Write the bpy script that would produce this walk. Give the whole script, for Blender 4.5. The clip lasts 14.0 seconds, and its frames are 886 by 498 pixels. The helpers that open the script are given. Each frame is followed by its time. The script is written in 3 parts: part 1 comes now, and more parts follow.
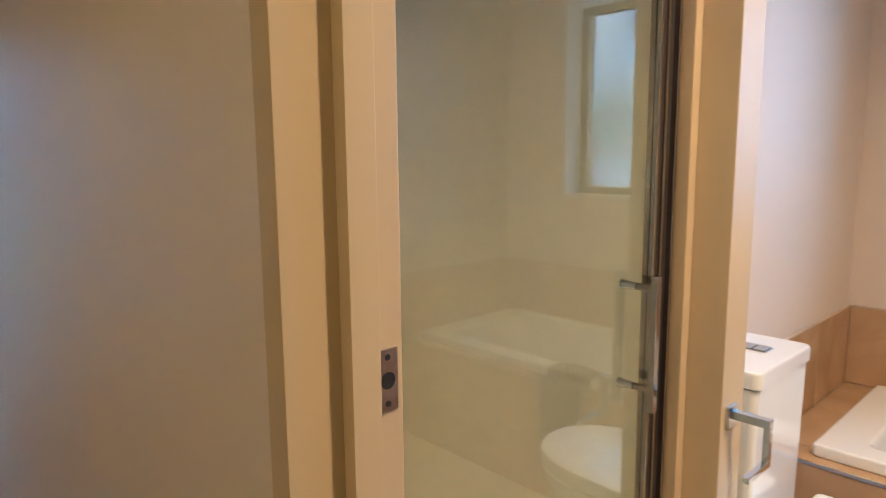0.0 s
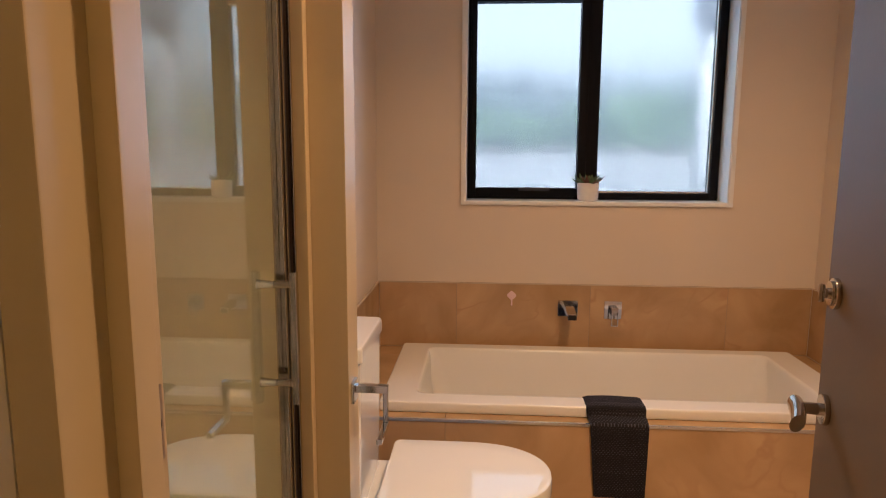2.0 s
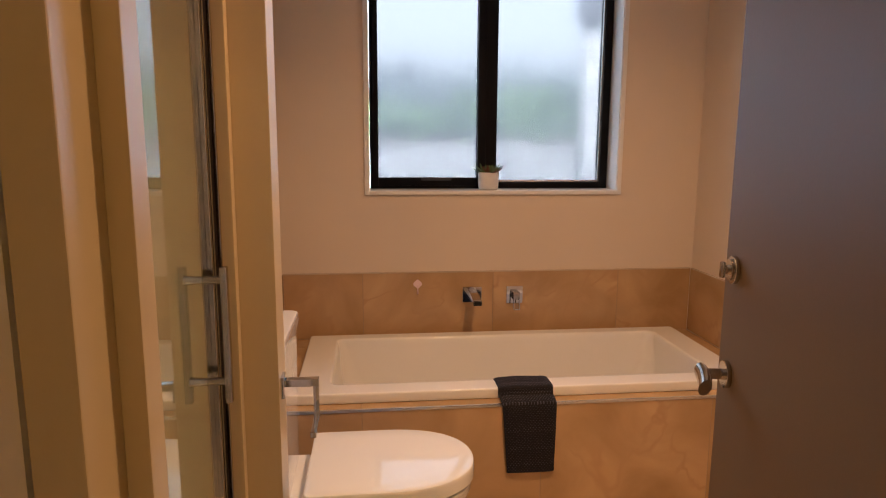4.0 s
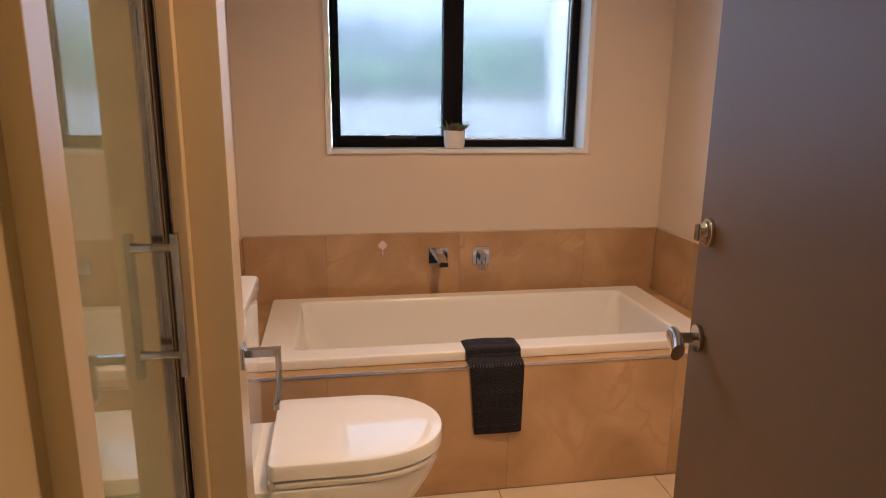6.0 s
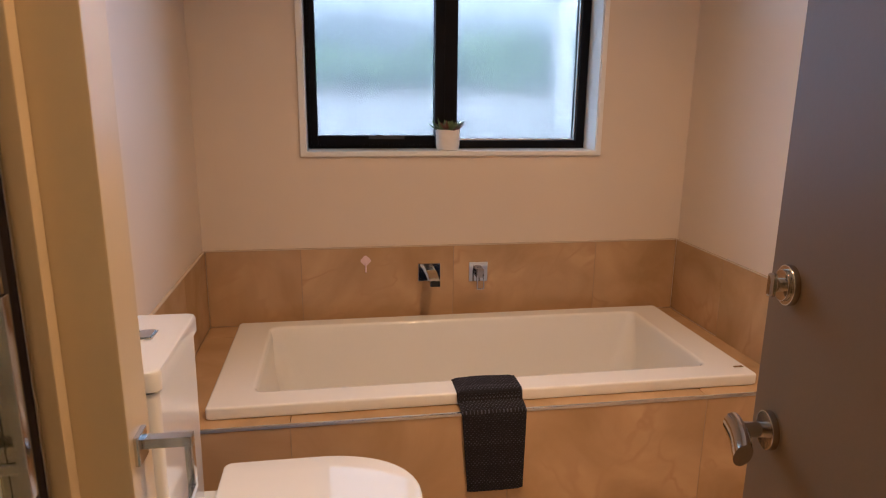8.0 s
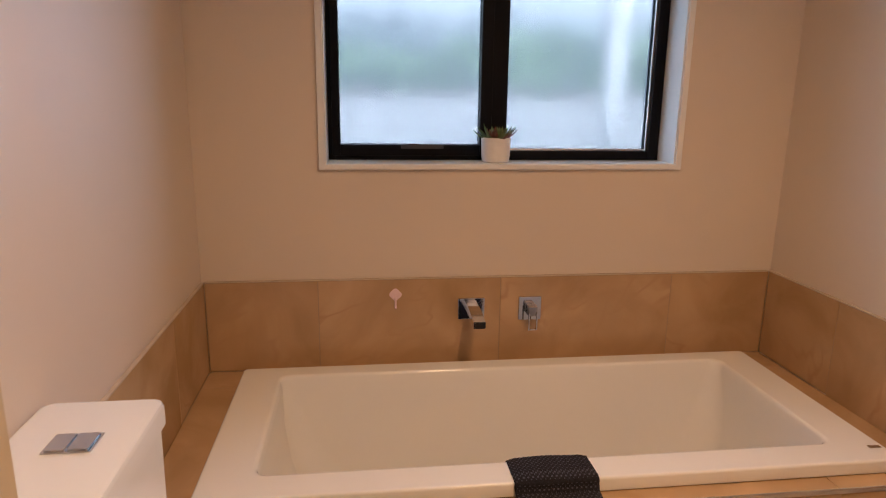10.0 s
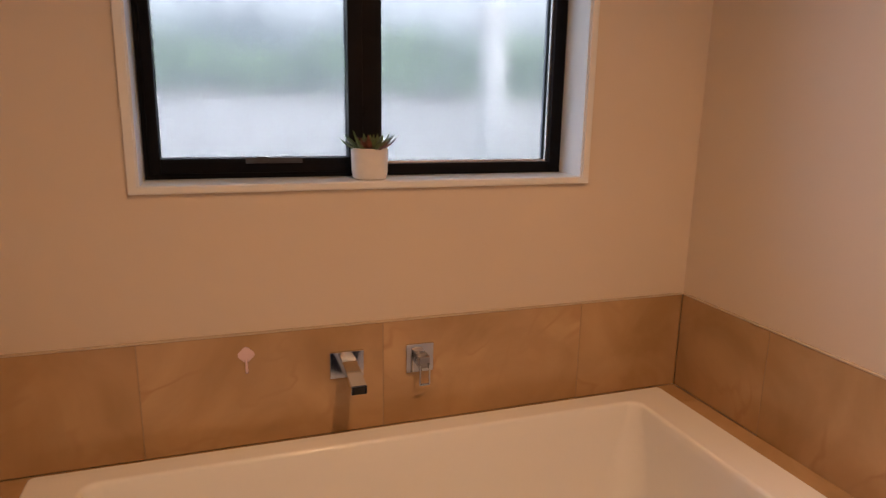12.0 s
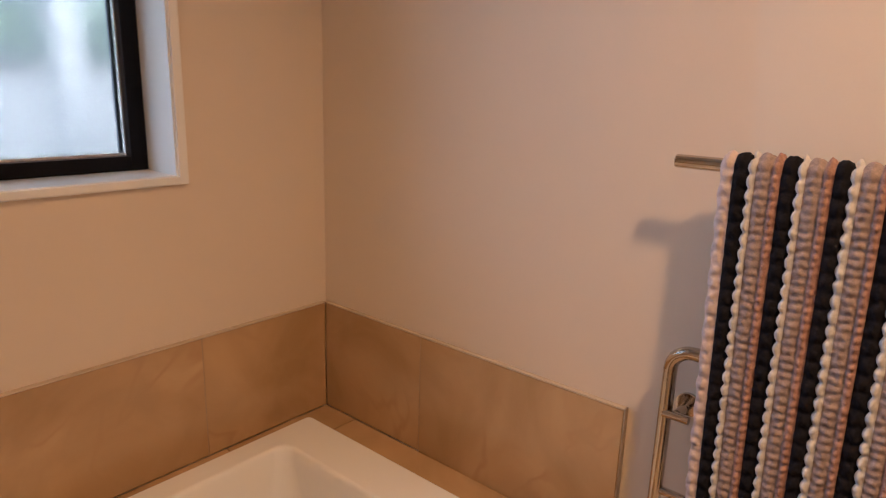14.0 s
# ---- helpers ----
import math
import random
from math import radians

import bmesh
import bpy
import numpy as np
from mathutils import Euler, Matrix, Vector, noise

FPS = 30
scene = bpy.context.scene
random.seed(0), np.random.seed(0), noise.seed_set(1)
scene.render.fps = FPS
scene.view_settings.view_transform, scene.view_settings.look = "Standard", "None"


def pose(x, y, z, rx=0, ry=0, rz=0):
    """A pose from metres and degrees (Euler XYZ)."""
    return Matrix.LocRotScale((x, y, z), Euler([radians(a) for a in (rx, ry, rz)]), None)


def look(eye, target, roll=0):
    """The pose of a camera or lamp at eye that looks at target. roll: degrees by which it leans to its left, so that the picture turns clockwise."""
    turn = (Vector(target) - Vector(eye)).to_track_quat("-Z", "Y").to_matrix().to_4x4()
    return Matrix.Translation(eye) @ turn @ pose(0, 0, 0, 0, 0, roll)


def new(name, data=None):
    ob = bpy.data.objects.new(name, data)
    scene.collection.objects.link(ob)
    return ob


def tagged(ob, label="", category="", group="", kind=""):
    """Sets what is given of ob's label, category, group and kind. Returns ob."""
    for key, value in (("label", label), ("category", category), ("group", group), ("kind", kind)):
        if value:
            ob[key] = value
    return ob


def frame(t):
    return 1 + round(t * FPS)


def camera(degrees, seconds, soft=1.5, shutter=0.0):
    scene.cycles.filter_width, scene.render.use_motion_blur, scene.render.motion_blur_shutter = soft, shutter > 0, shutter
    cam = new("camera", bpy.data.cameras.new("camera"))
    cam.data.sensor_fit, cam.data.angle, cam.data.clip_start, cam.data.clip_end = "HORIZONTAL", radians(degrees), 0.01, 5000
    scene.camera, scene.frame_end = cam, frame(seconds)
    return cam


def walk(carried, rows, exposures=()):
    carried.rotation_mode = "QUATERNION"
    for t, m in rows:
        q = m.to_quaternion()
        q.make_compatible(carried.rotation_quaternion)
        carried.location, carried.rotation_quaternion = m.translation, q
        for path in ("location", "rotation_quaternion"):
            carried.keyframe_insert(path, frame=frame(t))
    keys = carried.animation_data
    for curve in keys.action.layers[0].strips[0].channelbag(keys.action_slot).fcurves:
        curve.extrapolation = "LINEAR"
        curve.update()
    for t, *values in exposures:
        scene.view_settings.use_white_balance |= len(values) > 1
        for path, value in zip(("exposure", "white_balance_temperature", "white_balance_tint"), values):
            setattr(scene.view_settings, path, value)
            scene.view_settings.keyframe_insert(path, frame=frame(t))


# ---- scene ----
cam = camera(68.7, 14.0, soft=1.1, shutter=0.25)
PATH = [
    (0, (0.967, 0.42, 1.365), (-0.474, 1.778, 1.077), -0.5),
    (0.3, (0.925, 0.364, 1.369), (-0.295, 1.921, 1.068), 0.2),
    (0.5, (0.921, 0.346, 1.369), (-0.101, 2.039, 1.07), 0.3),
    (1, (0.914, 0.36, 1.37), (0.261, 2.225, 1.063), 0.1),
    (1.5, (0.824, 0.338, 1.365), (0.564, 2.3, 1.073), 0.2),
    (2, (0.755, 0.321, 1.367), (0.626, 2.295, 1.073), 0.3),
    (2.5, (0.746, 0.312, 1.366), (0.694, 2.29, 1.074), 0.2),
    (3, (0.705, 0.318, 1.367), (0.71, 2.297, 1.077), 0.5),
    (3.5, (0.665, 0.303, 1.368), (0.82, 2.275, 1.074), 0.7),
    (5.8, (0.667, 0.312, 1.362), (0.974, 2.24, 0.907), 0.4),
    (6, (0.666, 0.363, 1.367), (0.996, 2.285, 0.92), 0.6),
    (6.5, (0.724, 0.403, 1.364), (1.048, 2.325, 0.912), 0.5),
    (7, (0.72, 0.505, 1.368), (1.037, 2.425, 0.908), 0.4),
    (7.5, (0.702, 0.599, 1.362), (1.025, 2.52, 0.905), 0.8),
    (8, (0.776, 0.717, 1.369), (1.093, 2.637, 0.906), 0.6),
    (8.3, (0.808, 0.771, 1.365), (1.115, 2.692, 0.905), 0.3),
    (8.5, (0.815, 0.815, 1.368), (1.108, 2.738, 0.901), 0.7),
    (9, (0.778, 0.969, 1.364), (1.047, 2.896, 0.904), 0.8),
    (9.2, (0.755, 1.001, 1.358), (1.013, 2.933, 0.902), 0.8),
    (11.3, (0.808, 1.477, 1.377), (1.053, 3.406, 0.91), 0.8),
    (11.5, (0.807, 1.51, 1.37), (1.179, 3.42, 0.907), 1.0),
    (12, (0.846, 1.609, 1.355), (1.48, 3.454, 0.913), 1.0),
    (12.5, (0.918, 1.708, 1.382), (1.701, 3.486, 0.904), 1.6),
    (13, (0.921, 1.825, 1.359), (2.001, 3.453, 0.93), 2.4),
    (13.5, (1.021, 1.862, 1.352), (2.388, 3.261, 0.930), 2.0),
    (14, (1.125, 1.904, 1.36), (2.609, 3.151, 0.869), 1.8),
]
EXPOSURES = [(0, 6.4, 4100, -8), (0.5, 6.26, 4150, -8), (1, 6.0, 4300, -5), (1.5, 5.78, 4800, -3), (2, 5.61, 5200, 3), (3.5, 5.51, 5600, 8), (5.8, 5.72, 4900, 3), (9, 5.6, 4850, 3), (12, 5.53, 5700, 9), (14, 5.64, 5300, 5)]
walk(cam, [(t, look(eye, target, roll)) for t, eye, target, roll in PATH], EXPOSURES)

# ---- world and large lights ----
world = bpy.data.worlds.new("world")
scene.world = world
world.use_nodes = True
wn, wl = world.node_tree.nodes, world.node_tree.links
sky = wn.new("ShaderNodeTexSky")
sky.sky_type, sky.sun_disc = "NISHITA", False
sky.sun_elevation, sky.sun_rotation = radians(48), radians(200)
sky.air_density, sky.dust_density, sky.ozone_density = 1.0, 7.0, 0.6
wn["Background"].inputs["Strength"].default_value = 0.15
# a thin overcast takes most of the blue out of the sky
grey, overcast = wn.new("ShaderNodeRGBToBW"), wn.new("ShaderNodeMix")
overcast.data_type = "RGBA"
overcast.inputs["Factor"].default_value = 0.85
wl.new(sky.outputs["Color"], grey.inputs["Color"])
wl.new(sky.outputs["Color"], overcast.inputs["A"])
wl.new(grey.outputs["Val"], overcast.inputs["B"])
wl.new(overcast.outputs["Result"], wn["Background"].inputs["Color"])

sun_data = bpy.data.lights.new("sun", "SUN")
sun_data.energy, sun_data.angle, sun_data.color = 2.2, radians(12), (1.0, 0.96, 0.9)
sun = new("sun", sun_data)
sun.matrix_world = pose(0, 0, 8, 42, 0, 20)

LAMP = (1.35, 1.42, 2.645)
lamp_data = bpy.data.lights.new("ceiling_lamp", "AREA")
lamp_data.shape, lamp_data.size, lamp_data.energy, lamp_data.color = "DISK", 0.13, 0.51, (1.0, 0.52, 0.215)
lamp_data.spread = radians(135)
lamp = new("ceiling_lamp", lamp_data)
lamp.matrix_world = pose(*LAMP)


# the sky's light, let in by the two frosted panes
for x0, x1, z0, z1, y in ((0.709, 1.166, 1.210, 2.028, 3.363), (1.261, 1.757, 1.197, 2.060, 3.373)):
    sky_data = bpy.data.lights.new("window_sky", "AREA")
    sky_data.shape, sky_data.size, sky_data.size_y = "RECTANGLE", x1 - x0, z1 - z0
    sky_data.energy, sky_data.color, sky_data.spread = 0.185 * (x1 - x0) * (z1 - z0), (0.77, 0.88, 1.10), radians(134)
    sky_lamp = new("window_sky", sky_data)
    sky_lamp.matrix_world = pose((x0 + x1) / 2, y, (z0 + z1) / 2, -90)

hall_data = bpy.data.lights.new("hall_lamp", "AREA")
hall_data.shape, hall_data.size, hall_data.energy, hall_data.color = "DISK", 0.16, 0.16, (1.0, 0.55, 0.15)
hall_lamp = new("hall_lamp", hall_data)
hall_lamp.matrix_world = pose(1.0, -0.45, 2.645)


# ---- materials ----
def material(name, base, rough=0.5, metal=0.0, var=0.06, scale=6.0, bump=0.0, bump_scale=60.0, coat=0.0, spec=0.5):
    """A surface with large soft stains, a fine grain and a little relief."""
    m = bpy.data.materials.new(name)
    m.use_nodes = True
    n, l = m.node_tree.nodes, m.node_tree.links
    p = n["Principled BSDF"]
    p.inputs["Metallic"].default_value = metal
    p.inputs["Coat Weight"].default_value = coat
    p.inputs["Specular IOR Level"].default_value = spec
    co = n.new("ShaderNodeTexCoord")
    a, b = n.new("ShaderNodeTexNoise"), n.new("ShaderNodeTexNoise")
    a.inputs["Scale"].default_value, a.inputs["Detail"].default_value = scale, 4
    b.inputs["Scale"].default_value, b.inputs["Detail"].default_value = bump_scale, 3
    l.new(co.outputs["Object"], a.inputs["Vector"])
    l.new(co.outputs["Object"], b.inputs["Vector"])
    mix = n.new("ShaderNodeMath")
    mix.operation = "MULTIPLY_ADD"
    mix.inputs[1].default_value = 0.35
    l.new(b.outputs["Fac"], mix.inputs[0])
    l.new(a.outputs["Fac"], mix.inputs[2])
    ramp = n.new("ShaderNodeValToRGB")
    ramp.color_ramp.elements[0].position, ramp.color_ramp.elements[1].position = 0.35, 1.0
    ramp.color_ramp.elements[0].color = (*[c * (1 - var) for c in base], 1)
    ramp.color_ramp.elements[1].color = (*[min(1, c * (1 + var)) for c in base], 1)
    l.new(mix.outputs[0], ramp.inputs["Fac"])
    l.new(ramp.outputs["Color"], p.inputs["Base Color"])
    r = n.new("ShaderNodeMapRange")
    r.inputs["To Min"].default_value, r.inputs["To Max"].default_value = max(0.02, rough * 0.85), min(1, rough * 1.15)
    l.new(a.outputs["Fac"], r.inputs["Value"])
    l.new(r.outputs["Result"], p.inputs["Roughness"])
    if bump:
        bu = n.new("ShaderNodeBump")
        bu.inputs["Strength"].default_value, bu.inputs["Distance"].default_value = bump, 0.002
        l.new(b.outputs["Fac"], bu.inputs["Height"])
        l.new(bu.outputs["Normal"], p.inputs["Normal"])
    return m


def stone(name, light, dark, vein, rough=0.22):
    """Beige stone-look tile: cloudy body, fine diagonal veins, each tile shifted by its own random."""
    m = bpy.data.materials.new(name)
    m.use_nodes = True
    n, l = m.node_tree.nodes, m.node_tree.links
    p = n["Principled BSDF"]
    co, info = n.new("ShaderNodeTexCoord"), n.new("ShaderNodeObjectInfo")
    shift = n.new("ShaderNodeVectorMath")
    shift.operation = "MULTIPLY_ADD"
    shift.inputs[0].default_value = (1, 1, 1)
    comb = n.new("ShaderNodeCombineXYZ")
    mul = n.new("ShaderNodeMath")
    mul.operation, mul.inputs[1].default_value = "MULTIPLY", 37.0
    l.new(info.outputs["Random"], mul.inputs[0])
    for k in range(3):
        l.new(mul.outputs[0], comb.inputs[k])
    l.new(co.outputs["Object"], shift.inputs[1])
    l.new(comb.outputs[0], shift.inputs[2])
    cloud = n.new("ShaderNodeTexNoise")
    cloud.inputs["Scale"].default_value, cloud.inputs["Detail"].default_value, cloud.inputs["Distortion"].default_value = 3.2, 6, 0.8
    l.new(shift.outputs[0], cloud.inputs["Vector"])
    ramp = n.new("ShaderNodeValToRGB")
    ramp.color_ramp.elements[0].position, ramp.color_ramp.elements[1].position = 0.32, 0.72
    ramp.color_ramp.elements[0].color, ramp.color_ramp.elements[1].color = (*dark, 1), (*light, 1)
    l.new(cloud.outputs["Fac"], ramp.inputs["Fac"])
    wave = n.new("ShaderNodeTexNoise")
    wave.inputs["Scale"].default_value, wave.inputs["Detail"].default_value, wave.inputs["Distortion"].default_value = 1.5, 3, 2.2
    l.new(shift.outputs[0], wave.inputs["Vector"])
    dist = n.new("ShaderNodeMath")
    dist.operation, dist.inputs[1].default_value = "SUBTRACT", 0.5
    flat = n.new("ShaderNodeMath")
    flat.operation = "ABSOLUTE"
    l.new(dist.outputs[0], flat.inputs[0])
    band = n.new("ShaderNodeMapRange")
    band.interpolation_type = "SMOOTHSTEP"
    band.inputs["From Min"].default_value, band.inputs["From Max"].default_value = 0.0, 0.035
    band.inputs["To Min"].default_value, band.inputs["To Max"].default_value = 1.0, 0.0
    l.new(flat.outputs[0], band.inputs["Value"])
    l.new(wave.outputs["Fac"], dist.inputs[0])
    gate = n.new("ShaderNodeMath")
    gate.operation = "MULTIPLY"
    l.new(band.outputs["Result"], gate.inputs[0])
    soft = n.new("ShaderNodeMapRange")
    soft.inputs["From Min"].default_value, soft.inputs["From Max"].default_value = 0.5, 0.7
    soft.inputs["To Max"].default_value = 0.45
    l.new(cloud.outputs["Fac"], soft.inputs["Value"])
    l.new(soft.outputs["Result"], gate.inputs[1])
    mx = n.new("ShaderNodeMix")
    mx.data_type = "RGBA"
    l.new(gate.outputs[0], mx.inputs["Factor"])
    l.new(ramp.outputs["Color"], mx.inputs["A"])
    mx.inputs["B"].default_value = (*vein, 1)
    l.new(mx.outputs["Result"], p.inputs["Base Color"])
    p.inputs["Roughness"].default_value = rough
    fine = n.new("ShaderNodeTexNoise")
    fine.inputs["Scale"].default_value = 120
    l.new(co.outputs["Object"], fine.inputs["Vector"])
    bu = n.new("ShaderNodeBump")
    bu.inputs["Strength"].default_value, bu.inputs["Distance"].default_value = 0.06, 0.001
    l.new(fine.outputs["Fac"], bu.inputs["Height"])
    l.new(bu.outputs["Normal"], p.inputs["Normal"])
    return m


def glass(name, colour, rough, ior, relief=0.0):
    m = bpy.data.materials.new(name)
    m.use_nodes = True
    n, l = m.node_tree.nodes, m.node_tree.links
    n.remove(n["Principled BSDF"])
    g = n.new("ShaderNodeBsdfGlass")
    g.inputs["Color"].default_value, g.inputs["Roughness"].default_value, g.inputs["IOR"].default_value = (*colour, 1), rough, ior
    if relief:
        co, nz, bu = n.new("ShaderNodeTexCoord"), n.new("ShaderNodeTexNoise"), n.new("ShaderNodeBump")
        nz.inputs["Scale"].default_value, nz.inputs["Detail"].default_value = 130, 5
        bu.inputs["Distance"].default_value = 0.0012
        # mist gathers in fine drops towards the head of the window
        axis, mist = n.new("ShaderNodeSeparateXYZ"), n.new("ShaderNodeMapRange")
        mist.inputs["From Min"].default_value, mist.inputs["From Max"].default_value = 1.68, 1.92
        mist.inputs["To Min"].default_value, mist.inputs["To Max"].default_value = relief, 0.8
        l.new(co.outputs["Object"], axis.inputs[0])
        l.new(axis.outputs["Z"], mist.inputs["Value"])
        l.new(mist.outputs["Result"], bu.inputs["Strength"])
        l.new(co.outputs["Object"], nz.inputs["Vector"])
        l.new(nz.outputs["Fac"], bu.inputs["Height"])
        l.new(bu.outputs["Normal"], g.inputs["Normal"])
    l.new(g.outputs[0], n["Material Output"].inputs["Surface"])
    return m


def glow(name, colour, strength):
    m = bpy.data.materials.new(name)
    m.use_nodes = True
    p = m.node_tree.nodes["Principled BSDF"]
    p.inputs["Base Color"].default_value = (0.8, 0.8, 0.8, 1)
    p.inputs["Emission Color"].default_value, p.inputs["Emission Strength"].default_value = (*colour, 1), strength
    return m


PAINT = material("wall_paint", (0.70, 0.60, 0.49), 0.52, var=0.02, scale=2.5, bump=0.05, bump_scale=220)
CEIL = material("ceiling_paint", (0.70, 0.68, 0.64), 0.7, var=0.02, scale=2.5, bump=0.05, bump_scale=220)
WHITE_TRIM = material("white_enamel", (0.80, 0.79, 0.76), 0.3, var=0.025, scale=4, bump=0.03, bump_scale=90)
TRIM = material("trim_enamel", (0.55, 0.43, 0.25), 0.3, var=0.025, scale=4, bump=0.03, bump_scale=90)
# taupe door enamel, darkened: the shade on its visible face is in the colour
DOOR_SHADED = material("door_enamel_shaded", (0.20, 0.122, 0.058), 0.45, var=0.03, scale=3, bump=0.06, bump_scale=140, spec=0.2)
STONE = stone("stone_tile", (0.57, 0.385, 0.205), (0.39, 0.245, 0.115), (0.34, 0.18, 0.085))
FLOOR_STONE = stone("floor_tile", (0.62, 0.52, 0.40), (0.52, 0.42, 0.31), (0.66, 0.57, 0.46), 0.35)
GROUT = material("grout", (0.36, 0.26, 0.16), 0.85, var=0.12, scale=25, bump=0.2, bump_scale=200)
ACRYLIC = material("bath_acrylic", (0.83, 0.81, 0.77), 0.16, var=0.015, scale=2, coat=0.3)
CERAMIC = material("sanitary_ceramic", (0.84, 0.84, 0.835), 0.07, var=0.012, scale=3, coat=1.0, spec=1.0)
SHOWER = material("shower_acrylic", (0.66, 0.64, 0.52), 0.22, var=0.02, scale=2)
CHROME = material("chrome", (0.60, 0.60, 0.61), 0.07, 1.0, var=0.04, scale=15)
DARK_CHROME = material("dark_chrome", (0.38, 0.35, 0.33), 0.12, 1.0, var=0.08, scale=20)
SATIN = material("satin_nickel", (0.58, 0.52, 0.45), 0.10, 1.0, var=0.06, scale=20, bump=0.03, bump_scale=300)
BRUSHED = material("aged_strike_metal", (0.42, 0.36, 0.30), 0.34, 1.0, var=0.25, scale=60, bump=0.15, bump_scale=260)
EDGE = material("cream_edge_trim", (0.58, 0.47, 0.34), 0.25, var=0.06, scale=12)
ALU = material("aluminium_trim", (0.66, 0.64, 0.60), 0.24, 1.0, var=0.08, scale=20)
BLACK = material("black_aluminium", (0.004, 0.004, 0.006), 0.45, var=0.3, scale=40, bump=0.05, bump_scale=400, spec=0.12)
RUBBER = material("dark_seal", (0.03, 0.022, 0.02), 0.6, var=0.2, scale=50)
HOLE = material("latch_recess", (0.01, 0.009, 0.008), 0.8, var=0.2)
FROST = glass("frosted_glass", (0.223, 0.219, 0.215), 0.23, 1.2, 0.35)
CLEAR = glass("shower_glass", (0.972, 0.982, 0.955), 0.0, 1.6)
WINDOW_CLEAR = glass("tinted_glass", (0.28, 0.28, 0.31), 0.0, 1.45)
POT = material("white_glazed_pot", (0.78, 0.75, 0.71), 0.35, var=0.05, scale=40, bump=0.08, bump_scale=150)
SOIL = material("potting_soil", (0.035, 0.025, 0.018), 0.95, var=0.4, scale=200, bump=0.6, bump_scale=300)
LEAF = material("succulent_leaf", (0.10, 0.15, 0.045), 0.45, var=0.35, scale=60)
LEAF_RED = material("succulent_leaf_red", (0.15, 0.055, 0.03), 0.45, var=0.35, scale=60)
PINK = material("pale_pink_plastic", (0.80, 0.60, 0.62), 0.2, var=0.05, scale=30, coat=0.4)
CLOTH = material("charcoal_waffle_cotton", (0.018, 0.017, 0.022), 0.95, var=0.5, scale=300, bump=0.5, bump_scale=700, spec=0.15)
CLOTH_DOT = material("grey_cotton_fleck", (0.08, 0.075, 0.09), 0.95, var=0.3, scale=300, spec=0.15)
YARN_BLACK = material("black_chenille", (0.012, 0.011, 0.014), 0.95, var=0.4, scale=200, bump=0.6, bump_scale=600, spec=0.1)
YARN_WHITE = material("ivory_chenille", (0.56, 0.545, 0.545), 0.95, var=0.12, scale=200, bump=0.6, bump_scale=600, spec=0.1)
YARN_ROSE = material("rose_chenille", (0.36, 0.215, 0.175), 0.95, var=0.35, scale=150, bump=0.6, bump_scale=600, spec=0.1)
YARN_TAUPE = material("taupe_chenille", (0.33, 0.255, 0.235), 0.95, var=0.3, scale=150, bump=0.6, bump_scale=600, spec=0.1)
YARN_BLUSH = material("blush_chenille", (0.56, 0.46, 0.44), 0.95, var=0.15, scale=150, bump=0.6, bump_scale=600, spec=0.1)
FENCE = material("fence_boards", (0.19, 0.188, 0.19), 0.8, var=0.08, scale=8, bump=0.3)
EARTH = material("bank_earth", (0.05, 0.038, 0.03), 0.95, var=0.35, scale=3, bump=0.5, bump_scale=30)
GRASS = material("grass", (0.09, 0.14, 0.05), 0.9, var=0.3, scale=3, bump=0.5, bump_scale=60)
HEDGE = material("hedge_leaves", (0.062, 0.10, 0.036), 0.7, var=0.35, scale=4)
# tree colour paled to blue-grey: the haze of distance is painted in
FAR_HAZY = material("hazy_far_trees", (0.10, 0.12, 0.12), 0.9, var=0.25, scale=2)
WHITE_POST = material("white_post", (0.36, 0.36, 0.37), 0.5, var=0.03)
DARK_METAL = material("dark_metal", (0.05, 0.05, 0.055), 0.5, var=0.1)
LAMP_GLOW = glow("lamp_diffuser", (1.0, 0.62, 0.3), 0.3)


# ---- mesh helpers ----
def box(bm, x0, x1, y0, y1, z0, z1, bevel=0.0, segments=2):
    before = set(bm.verts)
    made = bmesh.ops.create_cube(bm, size=1.0, matrix=Matrix.Translation(((x0 + x1) / 2, (y0 + y1) / 2, (z0 + z1) / 2)) @ Matrix.Diagonal((x1 - x0, y1 - y0, z1 - z0, 1)))
    if bevel:
        edges = {e for v in made["verts"] for e in v.link_edges}
        bmesh.ops.bevel(bm, geom=list(edges), offset=bevel, segments=segments, profile=0.6, affect="EDGES")
    return [v for v in bm.verts if v not in before]


def boxes(*rows, bevel=0.0):
    bm = bmesh.new()
    for r in rows:
        box(bm, *r, bevel=bevel)
    return bm


def rod(bm, a, b, r, sides=20, r2=None, bevel=0.0):
    a, b = Vector(a), Vector(b)
    turn = (b - a).to_track_quat("Z", "Y").to_matrix().to_4x4()
    made = bmesh.ops.create_cone(bm, cap_ends=True, segments=sides, radius1=r, radius2=r if r2 is None else r2, depth=(b - a).length,
                                 matrix=Matrix.Translation((a + b) / 2) @ turn)
    if bevel:
        rims = {e for v in made["verts"] for e in v.link_edges if any(len(f.verts) > 4 for f in e.link_faces)}
        bmesh.ops.bevel(bm, geom=list(rims), offset=bevel, segments=2, profile=0.6, affect="EDGES")
    return made["verts"]


def loft(bm, rings, close_first=True, close_last=True):
    made = [[bm.verts.new(p) for p in ring] for ring in rings]
    n = len(made[0])
    for a, b in zip(made, made[1:]):
        for i in range(n):
            bm.faces.new((a[i], a[(i + 1) % n], b[(i + 1) % n], b[i]))
    if close_first:
        bm.faces.new(list(reversed(made[0])))
    if close_last:
        bm.faces.new(made[-1])
    return made


